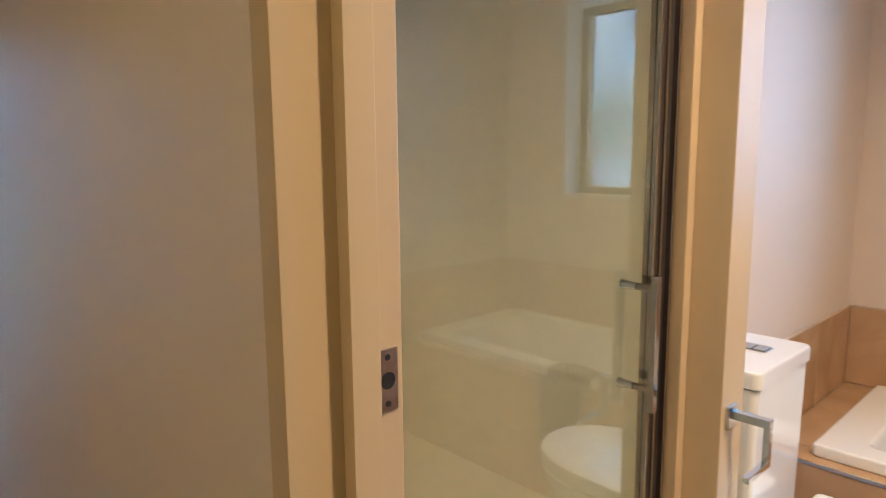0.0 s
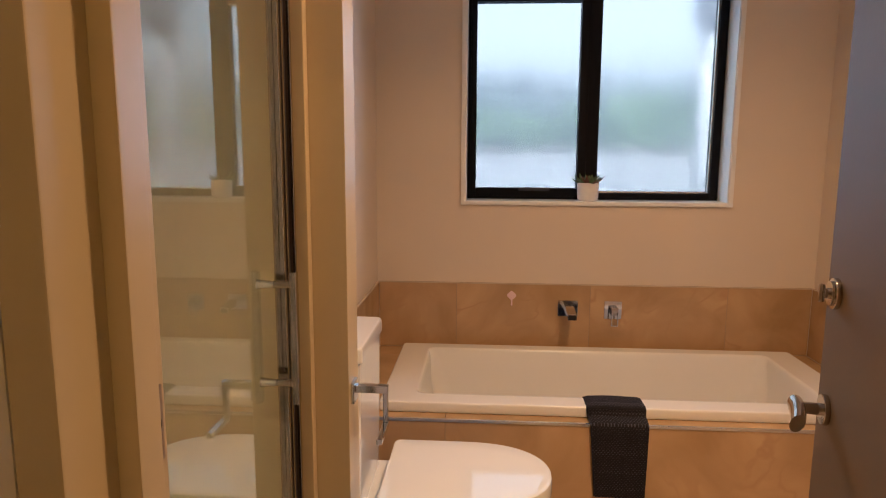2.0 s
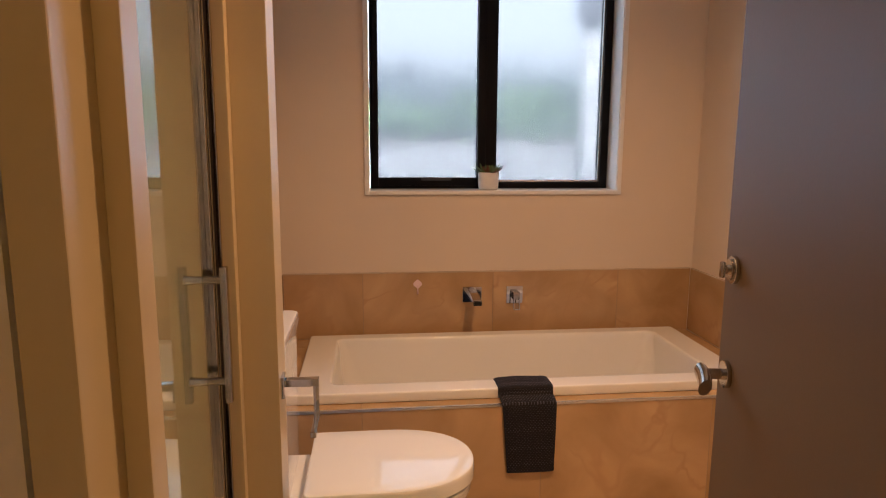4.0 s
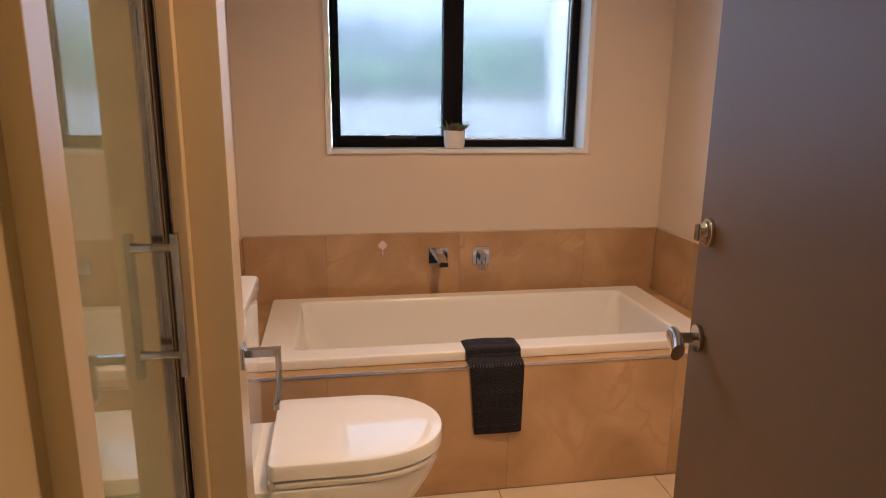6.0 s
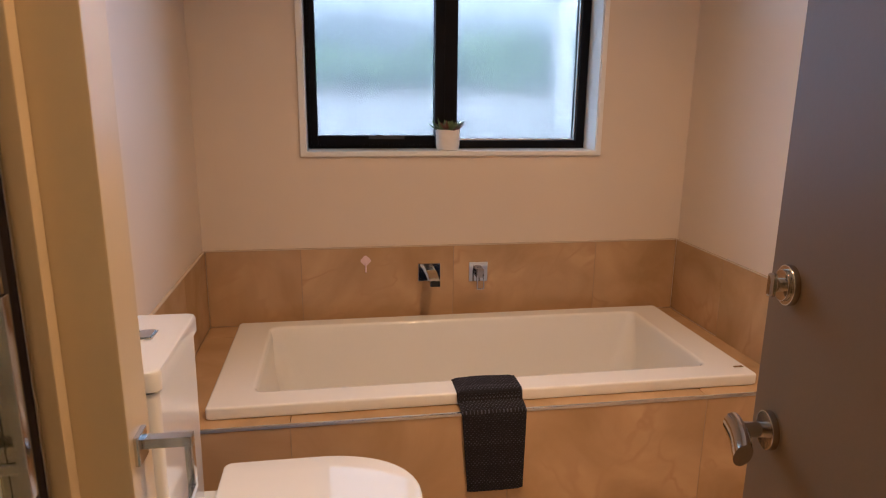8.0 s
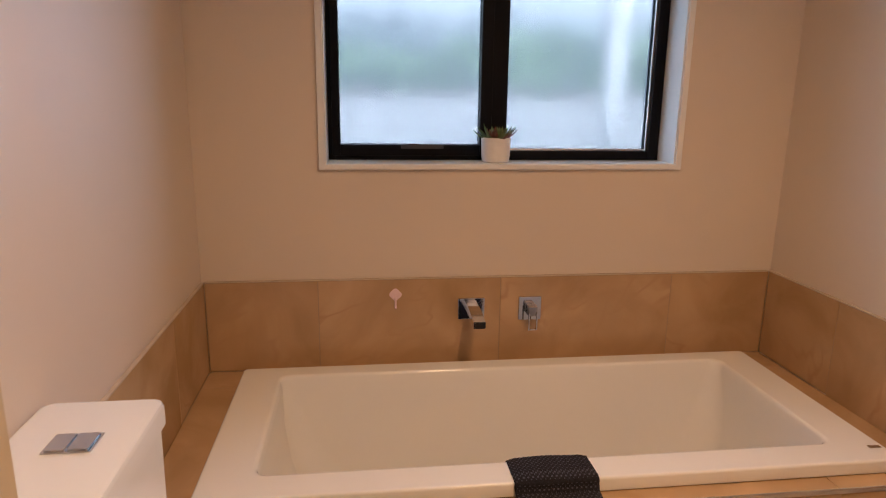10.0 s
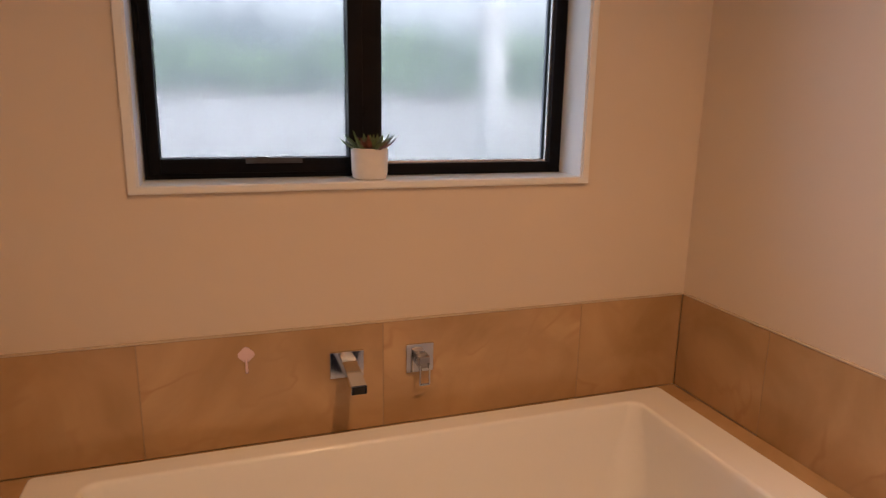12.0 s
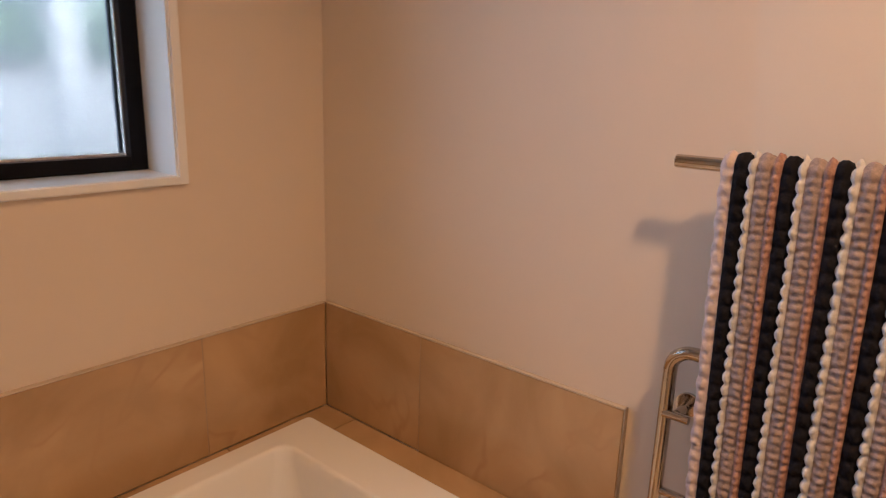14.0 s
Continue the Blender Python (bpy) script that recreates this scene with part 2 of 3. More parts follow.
def rrect(x0, x1, y0, y1, r, z, n=8):
    """A rounded rectangle at height z."""
    out = []
    for cx, cy, a0 in ((x1 - r, y1 - r, 0), (x0 + r, y1 - r, 90), (x0 + r, y0 + r, 180), (x1 - r, y0 + r, 270)):
        for k in range(n + 1):
            a = radians(a0 + 90 * k / n)
            out.append((cx + r * math.cos(a), cy + r * math.sin(a), z))
    return out


def dshape(x0, x1, cy, half, z, n=28, r=0.02, straight=0.45):
    """A toilet-seat outline: square at the back x0, round at the front x1."""
    xs = x0 + (x1 - x0) * straight
    out = []
    for k in range(n + 1):
        a = radians(-90 + 180 * k / n)
        c, s = math.cos(a), math.sin(a)
        out.append((xs + (x1 - xs) * abs(c) ** 0.86, cy + half * math.copysign(abs(s) ** 0.92, s), z))
    for k in range(7):
        a = radians(90 + 90 * k / 6)
        out.append((x0 + r + r * math.cos(a), cy + half - r + r * math.sin(a), z))
    for k in range(7):
        a = radians(180 + 90 * k / 6)
        out.append((x0 + r + r * math.cos(a), cy - half + r + r * math.sin(a), z))
    return out


def tube(bm, points, r, sides=14):
    """A round bar along a line of points."""
    rings, pts = [], [Vector(p) for p in points]
    side = None
    for i, p in enumerate(pts):
        d = (pts[min(i + 1, len(pts) - 1)] - pts[max(i - 1, 0)]).normalized()
        if side is None:
            side = d.orthogonal().normalized()
        side = (side - d * side.dot(d)).normalized()
        up = d.cross(side)
        rings.append([p + r * (math.cos(2 * math.pi * k / sides) * side + math.sin(2 * math.pi * k / sides) * up) for k in range(sides)])
    loft(bm, rings)


def bend(a, corner, b, r, n=8):
    """Points round a corner between two straight runs."""
    a, c, b = Vector(a), Vector(corner), Vector(b)
    u, v = (a - c).normalized(), (b - c).normalized()
    return [c + u * r * (1 - math.sin(t)) + v * r * (1 - math.cos(t)) for t in [math.pi / 2 * k / n for k in range(n + 1)]]


def even_normals(me, limit):
    """Corner normals weighted by face area, so that flat faces stay flat beside small rounded edges."""
    near = [[] for _ in me.vertices]
    faces = [(p.normal.copy(), p.area) for p in me.polygons]
    for p in me.polygons:
        for v in p.vertices:
            near[v].append(p.index)
    out = []
    for p in me.polygons:
        for v in p.vertices:
            n = Vector((0, 0, 0))
            for q in near[v]:
                if faces[q][0].dot(p.normal) > limit:
                    n += faces[q][0] * faces[q][1]
            out.append(n.normalized() if n.length > 1e-12 else p.normal.copy())
    me.normals_split_custom_set(out)


def part(name, bm, mat, parent=None, label="", smooth=40):
    me = bpy.data.meshes.new(name)
    bmesh.ops.recalc_face_normals(bm, faces=bm.faces)
    for f in bm.faces:
        f.smooth = True
    for e in bm.edges:
        if len(e.link_faces) == 2 and e.calc_face_angle(0) > radians(smooth):
            e.smooth = False
    bm.to_mesh(me)
    bm.free()
    if smooth < 180:
        even_normals(me, math.cos(radians(smooth)))
    for m in (mat if isinstance(mat, (list, tuple)) else [mat]):
        me.materials.append(m)
    ob = new(name, me)
    if parent:
        ob.parent = parent
        ob.matrix_parent_inverse = parent.matrix_world.inverted()
    if label:
        ob["label"] = label
    return ob


def thing(name, at, label, category, group=""):
    ob = new(name)
    ob.matrix_world = Matrix.Translation(at)
    ob.empty_display_size = 0.05
    return tagged(ob, label, category, group)


def setting(name, bm, mat, label, category):
    return tagged(part(name, bm, mat), label, category, kind="structure")


# ---- plan ----
X0, X1 = 0.265, 2.205          # side walls at the bath
Y0, Y1 = 0.803, 3.222          # door wall, window wall
NX, NY0, NY1 = 0.475, 1.606, 1.705   # short wall between shower and toilet
HX, HY0, HX1, HY1 = -1.6, -1.2, 2.9, 0.687   # hall
CZ = 2.70
WX0, WX1, WZ0, WZ1 = 0.668, 1.802, 1.157, 2.10   # window opening
DX0, DX1, DZ = 0.498, 1.214, 2.03  # doorway

# ---- large structure ----
setting("ground", boxes((-60, 60, 3.6, 120, -0.4, -0.3), (-60, 60, -40, -1.6, -0.4, -0.3)), GRASS, "garden ground outside the house", "ground")
slab = setting("floor", boxes((-1.75, 3.05, -1.35, 3.41, -0.12, -0.009)), GROUT, "floor slab with grey-brown grout", "floor")
setting("ceiling", boxes((-1.75, 3.05, -1.35, 3.41, CZ, CZ + 0.1)), CEIL, "plain white painted ceiling", "ceiling")
W2 = 3.41
setting("wall_window", boxes((-0.75, WX0 - 0.02, Y1, W2, 0, CZ), (WX1 + 0.02, 2.35, Y1, W2, 0, CZ), (WX0 - 0.02, WX1 + 0.02, Y1, W2, 0, WZ0 - 0.02), (WX0 - 0.02, WX1 + 0.02, Y1, W2, WZ1 + 0.02, CZ)),
        PAINT, "cream painted wall with the bathroom window", "wall")
setting("wall_toilet", boxes((0.12, X0, NY1, Y1, 0, CZ)), PAINT, "cream painted wall behind the toilet", "wall")
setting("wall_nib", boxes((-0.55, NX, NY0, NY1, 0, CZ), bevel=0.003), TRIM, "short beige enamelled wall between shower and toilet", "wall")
setting("wall_right", boxes((X1, 2.35, Y0, Y1, 0, CZ)), PAINT, "cream painted side wall with the towel rail", "wall")
setting("wall_door", boxes((HX, DX0 - 0.038, HY1, Y0, 0, CZ), (DX1 + 0.038, HX1, HY1, Y0, 0, CZ), (DX0 - 0.038, DX1 + 0.038, HY1, Y0, DZ + 0.035, CZ)),
        PAINT, "cream painted wall with the bathroom doorway", "wall")
setting("wall_shower", boxes((-0.75, -0.55, Y0, NY1, 0, CZ)), PAINT, "painted wall behind the shower", "wall")
setting("wall_hall_back", boxes((HX - 0.15, HX1 + 0.15, HY0 - 0.15, HY0, 0, CZ)), PAINT, "plain hall back wall", "wall")
setting("wall_hall_right", boxes((HX1, HX1 + 0.15, HY0, Y0, 0, CZ)), PAINT, "plain hall end wall", "wall")
setting("wall_hall_left", boxes((HX - 0.15, HX, HY0, 0.20, 0, CZ), (HX - 0.15, HX, 0.62, Y0, 0, CZ), (HX - 0.15, HX, 0.20, 0.62, 0, 0.60), (HX - 0.15, HX, 0.20, 0.62, 1.75, CZ)),
        PAINT, "hall end wall with a narrow window", "wall")

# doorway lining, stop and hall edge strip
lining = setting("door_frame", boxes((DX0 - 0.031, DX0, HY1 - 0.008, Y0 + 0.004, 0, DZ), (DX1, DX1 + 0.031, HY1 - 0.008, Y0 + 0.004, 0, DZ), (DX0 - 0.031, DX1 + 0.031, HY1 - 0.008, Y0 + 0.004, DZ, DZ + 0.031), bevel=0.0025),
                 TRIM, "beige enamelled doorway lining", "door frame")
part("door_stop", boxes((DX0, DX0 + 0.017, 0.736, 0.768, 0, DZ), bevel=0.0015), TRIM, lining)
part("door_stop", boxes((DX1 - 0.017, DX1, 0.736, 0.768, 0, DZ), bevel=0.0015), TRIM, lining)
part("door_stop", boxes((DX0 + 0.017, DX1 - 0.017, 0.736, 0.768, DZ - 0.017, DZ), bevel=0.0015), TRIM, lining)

# ---- window ----
def build_window():
    w = tagged(new("window_1"), "black aluminium window with two frosted panes", "window", kind="structure")
    w.matrix_world = Matrix.Translation(((WX0 + WX1) / 2, 3.33, WZ0))
    # white lining and narrow architrave
    part("window_lining", boxes((WX0 - 0.02, WX0, 3.214, W2, WZ0 - 0.02, WZ1 + 0.02), (WX1, WX1 + 0.02, 3.214, W2, WZ0 - 0.02, WZ1 + 0.02),
                                (WX0, WX1, 3.214, W2, WZ1, WZ1 + 0.02), bevel=0.0015), WHITE_TRIM, w, "white enamelled window lining")
    part("window_sill", boxes((WX0, WX1, 3.212, W2, WZ0 - 0.02, WZ0), bevel=0.0015), WHITE_TRIM, w, "white enamelled sill board")
    part("architrave", boxes((WX0 - 0.024, WX0 - 0.004, 3.207, 3.2215, WZ0 - 0.019, WZ1 + 0.02), (WX1 + 0.004, WX1 + 0.024, 3.207, 3.2215, WZ0 - 0.019, WZ1 + 0.02),
                             (WX0 - 0.024, WX1 + 0.024, 3.2075, 3.2215, WZ0 - 0.0175, WZ0 - 0.002), bevel=0.002), WHITE_TRIM, w)
    y0, y1 = 3.33, 3.40
    part("window_frame", boxes((WX0 + 0.001, 0.690, y0 + 0.004, y1, WZ0 + 0.001, WZ1), (1.765, WX1 - 0.001, y0 + 0.004, y1, WZ0 + 0.001, WZ1),
                               (0.690, 1.765, y0 + 0.004, y1, WZ0 + 0.001, 1.189), (0.690, 1.765, y0 + 0.004, y1, 2.065, WZ1),
                               (1.205, 1.259, y0 + 0.002, y1, 1.189, 2.065), bevel=0.002), BLACK, w)
    sash = part("sash", boxes((0.682, 0.707, y0 - 0.006, y1 - 0.02, 1.172, 2.062), (1.168, 1.206, y0 - 0.006, y1 - 0.02, 1.172, 2.062),
                              (0.707, 1.168, y0 - 0.006, y1 - 0.02, 1.172, 1.208), (0.707, 1.168, y0 - 0.006, y1 - 0.02, 2.030, 2.062), bevel=0.002), BLACK, w, "black opening sash")
    part("latch", boxes((0.905, 1.045, y0 - 0.016, y0 - 0.006, 1.196, 1.210), (0.93, 0.96, y0 - 0.024, y0 - 0.016, 1.199, 1.213), bevel=0.0015), DARK_METAL, sash, "dark metal window latch")
    for x0, x1, z0, z1, yy in ((0.703, 1.172, 1.204, 2.034, 3.352), (1.255, 1.769, 1.185, 2.069, 3.362)):
        pane = part("pane", boxes((x0, x1, yy, yy + 0.005, z0, z1)), FROST, w, "frosted glass pane, misted with fine drops")
        pane.visible_shadow = False
    part("glazing_bead", boxes((1.259, 1.765, y0 + 0.018, y0 + 0.028, 1.189, 1.195), (1.759, 1.765, y0 + 0.018, y0 + 0.028, 1.195, 2.06)), ALU, w)


build_window()

hall_window = tagged(new("window_2"), "narrow tinted window at the hall end", "window", kind="structure")
hall_window.matrix_world = Matrix.Translation((HX - 0.07, 0.41, 0.60))
wx = HX - 0.10
part("window_frame", boxes((wx, wx + 0.06, 0.20, 0.23, 0.60, 1.75), (wx, wx + 0.06, 0.59, 0.62, 0.60, 1.75), (wx, wx + 0.06, 0.23, 0.59, 0.60, 0.63), (wx, wx + 0.06, 0.23, 0.59, 1.72, 1.75), bevel=0.003), WHITE_TRIM, hall_window)
hall_pane = part("pane", boxes((wx + 0.028, wx + 0.032, 0.23, 0.59, 0.63, 1.72)), WINDOW_CLEAR, hall_window)
hall_pane.visible_shadow = False

# ---- garden beyond the frosted window ----
def build_garden():
    bank = setting("bank", boxes((-14, 16, 7.5, 14, -0.3, 1.45), bevel=0.2), EARTH, "bare earth bank behind the fence", "bank")
    rng = random.Random(4)
    fence = thing("garden_fence", (1, 6.2, -0.3), "pale grey board fence across the garden", "fence")
    for k in range(44):
        x = -5.5 + k * 0.31
        part("board", boxes((x, x + 0.30, 6.2, 6.225, -0.29, 1.36 + rng.uniform(-0.015, 0.015)), bevel=0.004), FENCE, fence)
    hedge = bmesh.new()
    for k in range(5200):
        x = rng.uniform(-7, 12)
        h = 1.75 + 0.35 * noise.noise((x * 0.8, 0, 3)) + (0.25 if x > 1.6 else 0.0)
        c = Vector((x, 8.0 + rng.uniform(-0.5, 0.5), rng.uniform(1.35, max(1.5, h))))
        a = Vector((rng.gauss(0, 1), rng.gauss(0, 1), rng.gauss(0, 1))).normalized()
        b = a.orthogonal().normalized()
        s = rng.uniform(0.05, 0.11)
        hedge.faces.new([hedge.verts.new(c + v) for v in (a * s, b * s * 0.5, -a * s, -b * s * 0.5)])
    tagged(part("hedge", hedge, HEDGE), "loose green hedge on top of the bank", "hedge", kind="stuff")
    far = bmesh.new()
    for k in range(3000):
        x = rng.uniform(-30, 40)
        h = 3.9 + 0.9 * noise.noise((x * 0.25, 1, 5))
        c = Vector((x, 24 + rng.uniform(-1, 1), rng.uniform(-0.3, h)))
        a = Vector((rng.gauss(0, 1), rng.gauss(0, 0.4), rng.gauss(0, 1))).normalized()
        b = a.orthogonal().normalized()
        s = rng.uniform(0.4, 0.8)
        far.faces.new([far.verts.new(c + v) for v in (a * s, b * s * 0.6, -a * s, -b * s * 0.6)])
    tagged(part("hazy_far_trees", far, FAR_HAZY), "row of distant trees, greyed by haze painted into their colour", "trees", kind="stuff")
    post = thing("garden_post", (2.23, 4.9, -0.3), "white square veranda post with a dark bracket", "post")
    part("shaft", boxes((2.18, 2.29, 4.85, 4.96, -0.3, 2.6), bevel=0.006), WHITE_POST, post)
    part("bracket", boxes((2.11, 2.42, 4.79, 4.849, 2.20, 2.40), bevel=0.01), DARK_METAL, post, "dark metal bracket")


build_garden()

# ---- bathroom door, open ----
def build_door():
    hinge, edge = Vector((1.214, 0.812, 0)), Vector((1.368, 1.50, 0))
    along = (edge - hinge).normalized()
    width = (edge - hinge).length
    yaw = math.degrees(math.atan2(along.y, along.x))
    d = tagged(new("door_1"), "open flush bathroom door in satin taupe enamel, shade painted into its colour", "door", kind="structure")
    base = pose(hinge.x, hinge.y, 0.008, 0, 0, yaw)
    d.matrix_world = base

    def local(name, bm, mat, label="", parent=None):
        bm.transform(base)
        return part(name, bm, mat, parent or d, label)

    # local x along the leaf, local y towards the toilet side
    local("leaf", boxes((0, width, -0.036, 0, 0, 2.02), bevel=0.0025), DOOR_SHADED)
    sx = width - 0.060
    bm = bmesh.new()
    rod(bm, (sx, 0, 1.125), (sx, 0.009, 1.125), 0.027, 36, bevel=0.002)
    rod(bm, (sx, 0.009, 1.125), (sx, 0.014, 1.125), 0.021, 36, bevel=0.001)
    bolt = local("privacy_rose", bm, SATIN, "satin nickel privacy turn rose")
    bm = bmesh.new()
    rod(bm, (sx, 0.013, 1.125), (sx, 0.022, 1.125), 0.009, 20, bevel=0.001)
    box(bm, sx - 0.006, sx + 0.006, 0.020, 0.030, 1.109, 1.141, bevel=0.0045)
    local("thumb_turn", bm, SATIN, "", bolt)
    bm = bmesh.new()
    rod(bm, (sx, 0, 0.918), (sx, 0.010, 0.918), 0.027, 36, bevel=0.002)
    rose = local("handle_rose", bm, SATIN, "satin nickel handle rose")
    bm = bmesh.new()
    rod(bm, (sx, 0.009, 0.918), (sx, 0.044, 0.918), 0.0105, 24)
    rings = []
    for k in range(13):
        u = k / 12
        x = sx + 0.015 - 0.066 * u
        h, t = 0.0185 + 0.003 * math.sin(math.pi * u) - 0.002 * u, 0.0135 - 0.002 * u
        yc, zc = 0.046 + 0.010 * u * u, 0.917 - 0.010 * u
        tw = radians(38 * u - 12)
        ring = []
        for j in range(16):
            a = 2 * math.pi * j / 16
            p, q = t * math.cos(a), h * math.sin(a)
            ring.append((x, yc + p * math.cos(tw) - q * math.sin(tw), zc + p * math.sin(tw) + q * math.cos(tw)))
        rings.append(ring)
    loft(bm, rings)
    local("lever", bm, SATIN, "curved satin nickel lever", rose)
    bm = boxes((width - 0.0005, width + 0.0015, -0.030, -0.006, 0.86, 0.98), bevel=0.0004)
    local("latch_plate", bm, BRUSHED)
    for z in (0.2, 1.8):
        bm = bmesh.new()
        rod(bm, (-0.003, 0.002, z - 0.045), (-0.003, 0.002, z + 0.045), 0.006, 12)
        local("hinge", bm, SATIN)


build_door()

strike = part("strike_plate", boxes((DX0, DX0 + 0.0018, 0.7745, 0.7995, 1.122, 1.184), bevel=0.0006), BRUSHED, lining, "worn brass-brown strike plate")
bm = bmesh.new()
rod(bm, (DX0 + 0.0012, 0.787, 1.153), (DX0 + 0.0024, 0.787, 1.153), 0.0085, 20)
part("bolt_hole", bm, HOLE, strike)
for z in (1.130, 1.176):
    bm = bmesh.new()
    rod(bm, (DX0 + 0.0012, 0.787, z), (DX0 + 0.0024, 0.787, z), 0.0032, 12)
    part("screw", bm, HOLE, strike)

# ---- shower ----
def build_shower():
    s = thing("shower_cubicle", (-0.1, 1.2, 0), "framed shower cubicle with clear glass and cream acrylic lining", "shower")
    gx = 0.368
    part("lining", boxes((-0.549, -0.54, Y0 + 0.012, NY0 - 0.012, 0.0, 2.1), (-0.549, gx - 0.03, Y0 + 0.001, Y0 + 0.012, 0.0, 2.1), (-0.549, gx - 0.03, NY0 - 0.012, NY0 - 0.001, 0.0, 2.1)), SHOWER, s, "glossy cream acrylic wall lining")
    part("tray", boxes((-0.54, gx + 0.03, Y0 + 0.012, NY0 - 0.012, 0.0, 0.09), bevel=0.004), SHOWER, s)
    door = part("glass_door", boxes((gx - 0.003, gx + 0.003, Y0 + 0.03, 1.500, 0.11, 1.98)), CLEAR, s, "clear shower door glass")
    door.visible_shadow = False
    part("frame", boxes((gx - 0.016, gx + 0.016, Y0 + 0.004, Y0 + 0.03, 0.091, 2.0), (gx - 0.016, gx + 0.016, Y0 + 0.03, NY0 - 0.03, 1.98, 2.01), (gx - 0.016, gx + 0.016, Y0 + 0.03, NY0 - 0.03, 0.091, 0.11), bevel=0.002), CHROME, s)
    # closing profile: a chrome bar, dark seal grooves and a second bar against the short wall
    part("profile", boxes((gx - 0.014, gx + 0.012, 1.500, 1.509, 0.11, 1.98), bevel=0.002), DARK_CHROME, s)
    part("profile", boxes((gx - 0.014, gx + 0.010, 1.528, 1.537, 0.11, 1.98), bevel=0.002), DARK_CHROME, s)
    part("profile", boxes((gx - 0.016, gx + 0.016, 1.558, 1.567, 0.11, 1.98), bevel=0.002), DARK_CHROME, s)
    part("seal", boxes((gx - 0.010, gx + 0.006, 1.509, 1.528, 0.11, 1.98)), RUBBER, s)
    part("seal", boxes((gx - 0.010, gx + 0.005, 1.537, 1.558, 0.11, 1.98)), RUBBER, s)
    part("seal", boxes((gx - 0.010, gx + 0.010, 1.567, 1.577, 0.11, 1.98)), RUBBER, s)
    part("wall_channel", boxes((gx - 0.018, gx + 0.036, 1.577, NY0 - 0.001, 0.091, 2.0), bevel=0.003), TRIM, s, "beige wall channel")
    handle = bmesh.new()
    hy, za, zb = 1.458, 0.918, 1.150
    box(handle, gx + 0.032, gx + 0.045, hy, hy + 0.016, za - 0.02, zb, bevel=0.002)
    for z in (0.938, 1.126):
        rod(handle, (gx + 0.003, hy + 0.008, z), (gx + 0.036, hy + 0.008, z), 0.0065, 18, r2=0.0085)
    grip = part("handle", handle, DARK_CHROME, s, "chrome pull handle")
    for z in (0.938, 1.126):
        back = bmesh.new()
        rod(back, (gx - 0.034, hy + 0.008, z), (gx - 0.003, hy + 0.008, z), 0.0095, 18, r2=0.0065)
        part("handle_fixing", back, CHROME, grip)


build_shower()

# ---- bath and tiled hob ----
HZ, HY = 0.480, 2.387
hob = setting("bath_hob", boxes((X0 + 0.001, X1 - 0.001, HY + 0.012, 2.50, -0.008, HZ - 0.012), (X0 + 0.001, X1 - 0.001, 3.09, Y1 - 0.012, -0.008, HZ - 0.012),
                             (X0 + 0.001, 0.47, 2.50, 3.09, -0.008, HZ - 0.012), (2.01, X1 - 0.001, 2.50, 3.09, -0.008, HZ - 0.012)), GROUT, "tiled bath surround with stone-look panels", "bath surround")
part("edge_trim", boxes((X0 + 0.012, X1 - 0.014, HY - 0.003, HY + 0.006, HZ - 0.008, HZ + 0.002), bevel=0.0015), ALU, hob, "thin aluminium edge trim")

def build_bath():
    b = thing("bathtub", (1.237, 2.79, HZ), "white acrylic drop-in bathtub with a wide flat rim", "bathtub")
    x0, x1, y0, y1 = 0.397, 2.077, 2.438, 3.139
    bm = bmesh.new()
    rings = [rrect(x0 + .004, x1 - .004, y0 + .004, y1 - .004, 0.012, HZ + 0.001), rrect(x0, x1, y0, y1, 0.012, HZ + 0.006)]
    for d, z in ((0, 0.511), (0.0006, 0.5145), (0.002, 0.5168), (0.0045, 0.518), (0.008, 0.5185)):
        rings.append(rrect(x0 + d, x1 - d, y0 + d, y1 - d, 0.012, z))
    ix0, ix1, iy0, iy1 = 0.520, 1.952, 2.530, 3.070
    for d, z in ((-0.010, 0.5185), (-0.005, 0.5178), (-0.001, 0.515), (0.002, 0.509), (0.006, 0.49)):
        rings.append(rrect(ix0 + d, ix1 - d, iy0 + d, iy1 - d, 0.035, z))
    for u in (0.25, 0.5, 0.75, 0.92):
        rings.append(rrect(ix0 + .006 + 0.11 * u * u, ix1 - .006 - 0.08 * u * u, iy0 + .006 + 0.045 * u, iy1 - .006 - 0.045 * u, 0.04 + 0.10 * u, 0.49 - 0.38 * u))
    rings.append(rrect(ix0 + .18, ix1 - .15, iy0 + .095, iy1 - .095, 0.12, 0.098))
    loft(bm, rings, close_first=False)
    part("shell", bm, ACRYLIC, b)
    bm = bmesh.new()
    box(bm, 2.030, 2.062, 2.491, 2.503, 0.519, 0.5205, bevel=0.0006)
    part("maker_plate", bm, ALU, b, "tiny silver badge on the rim")


build_bath()

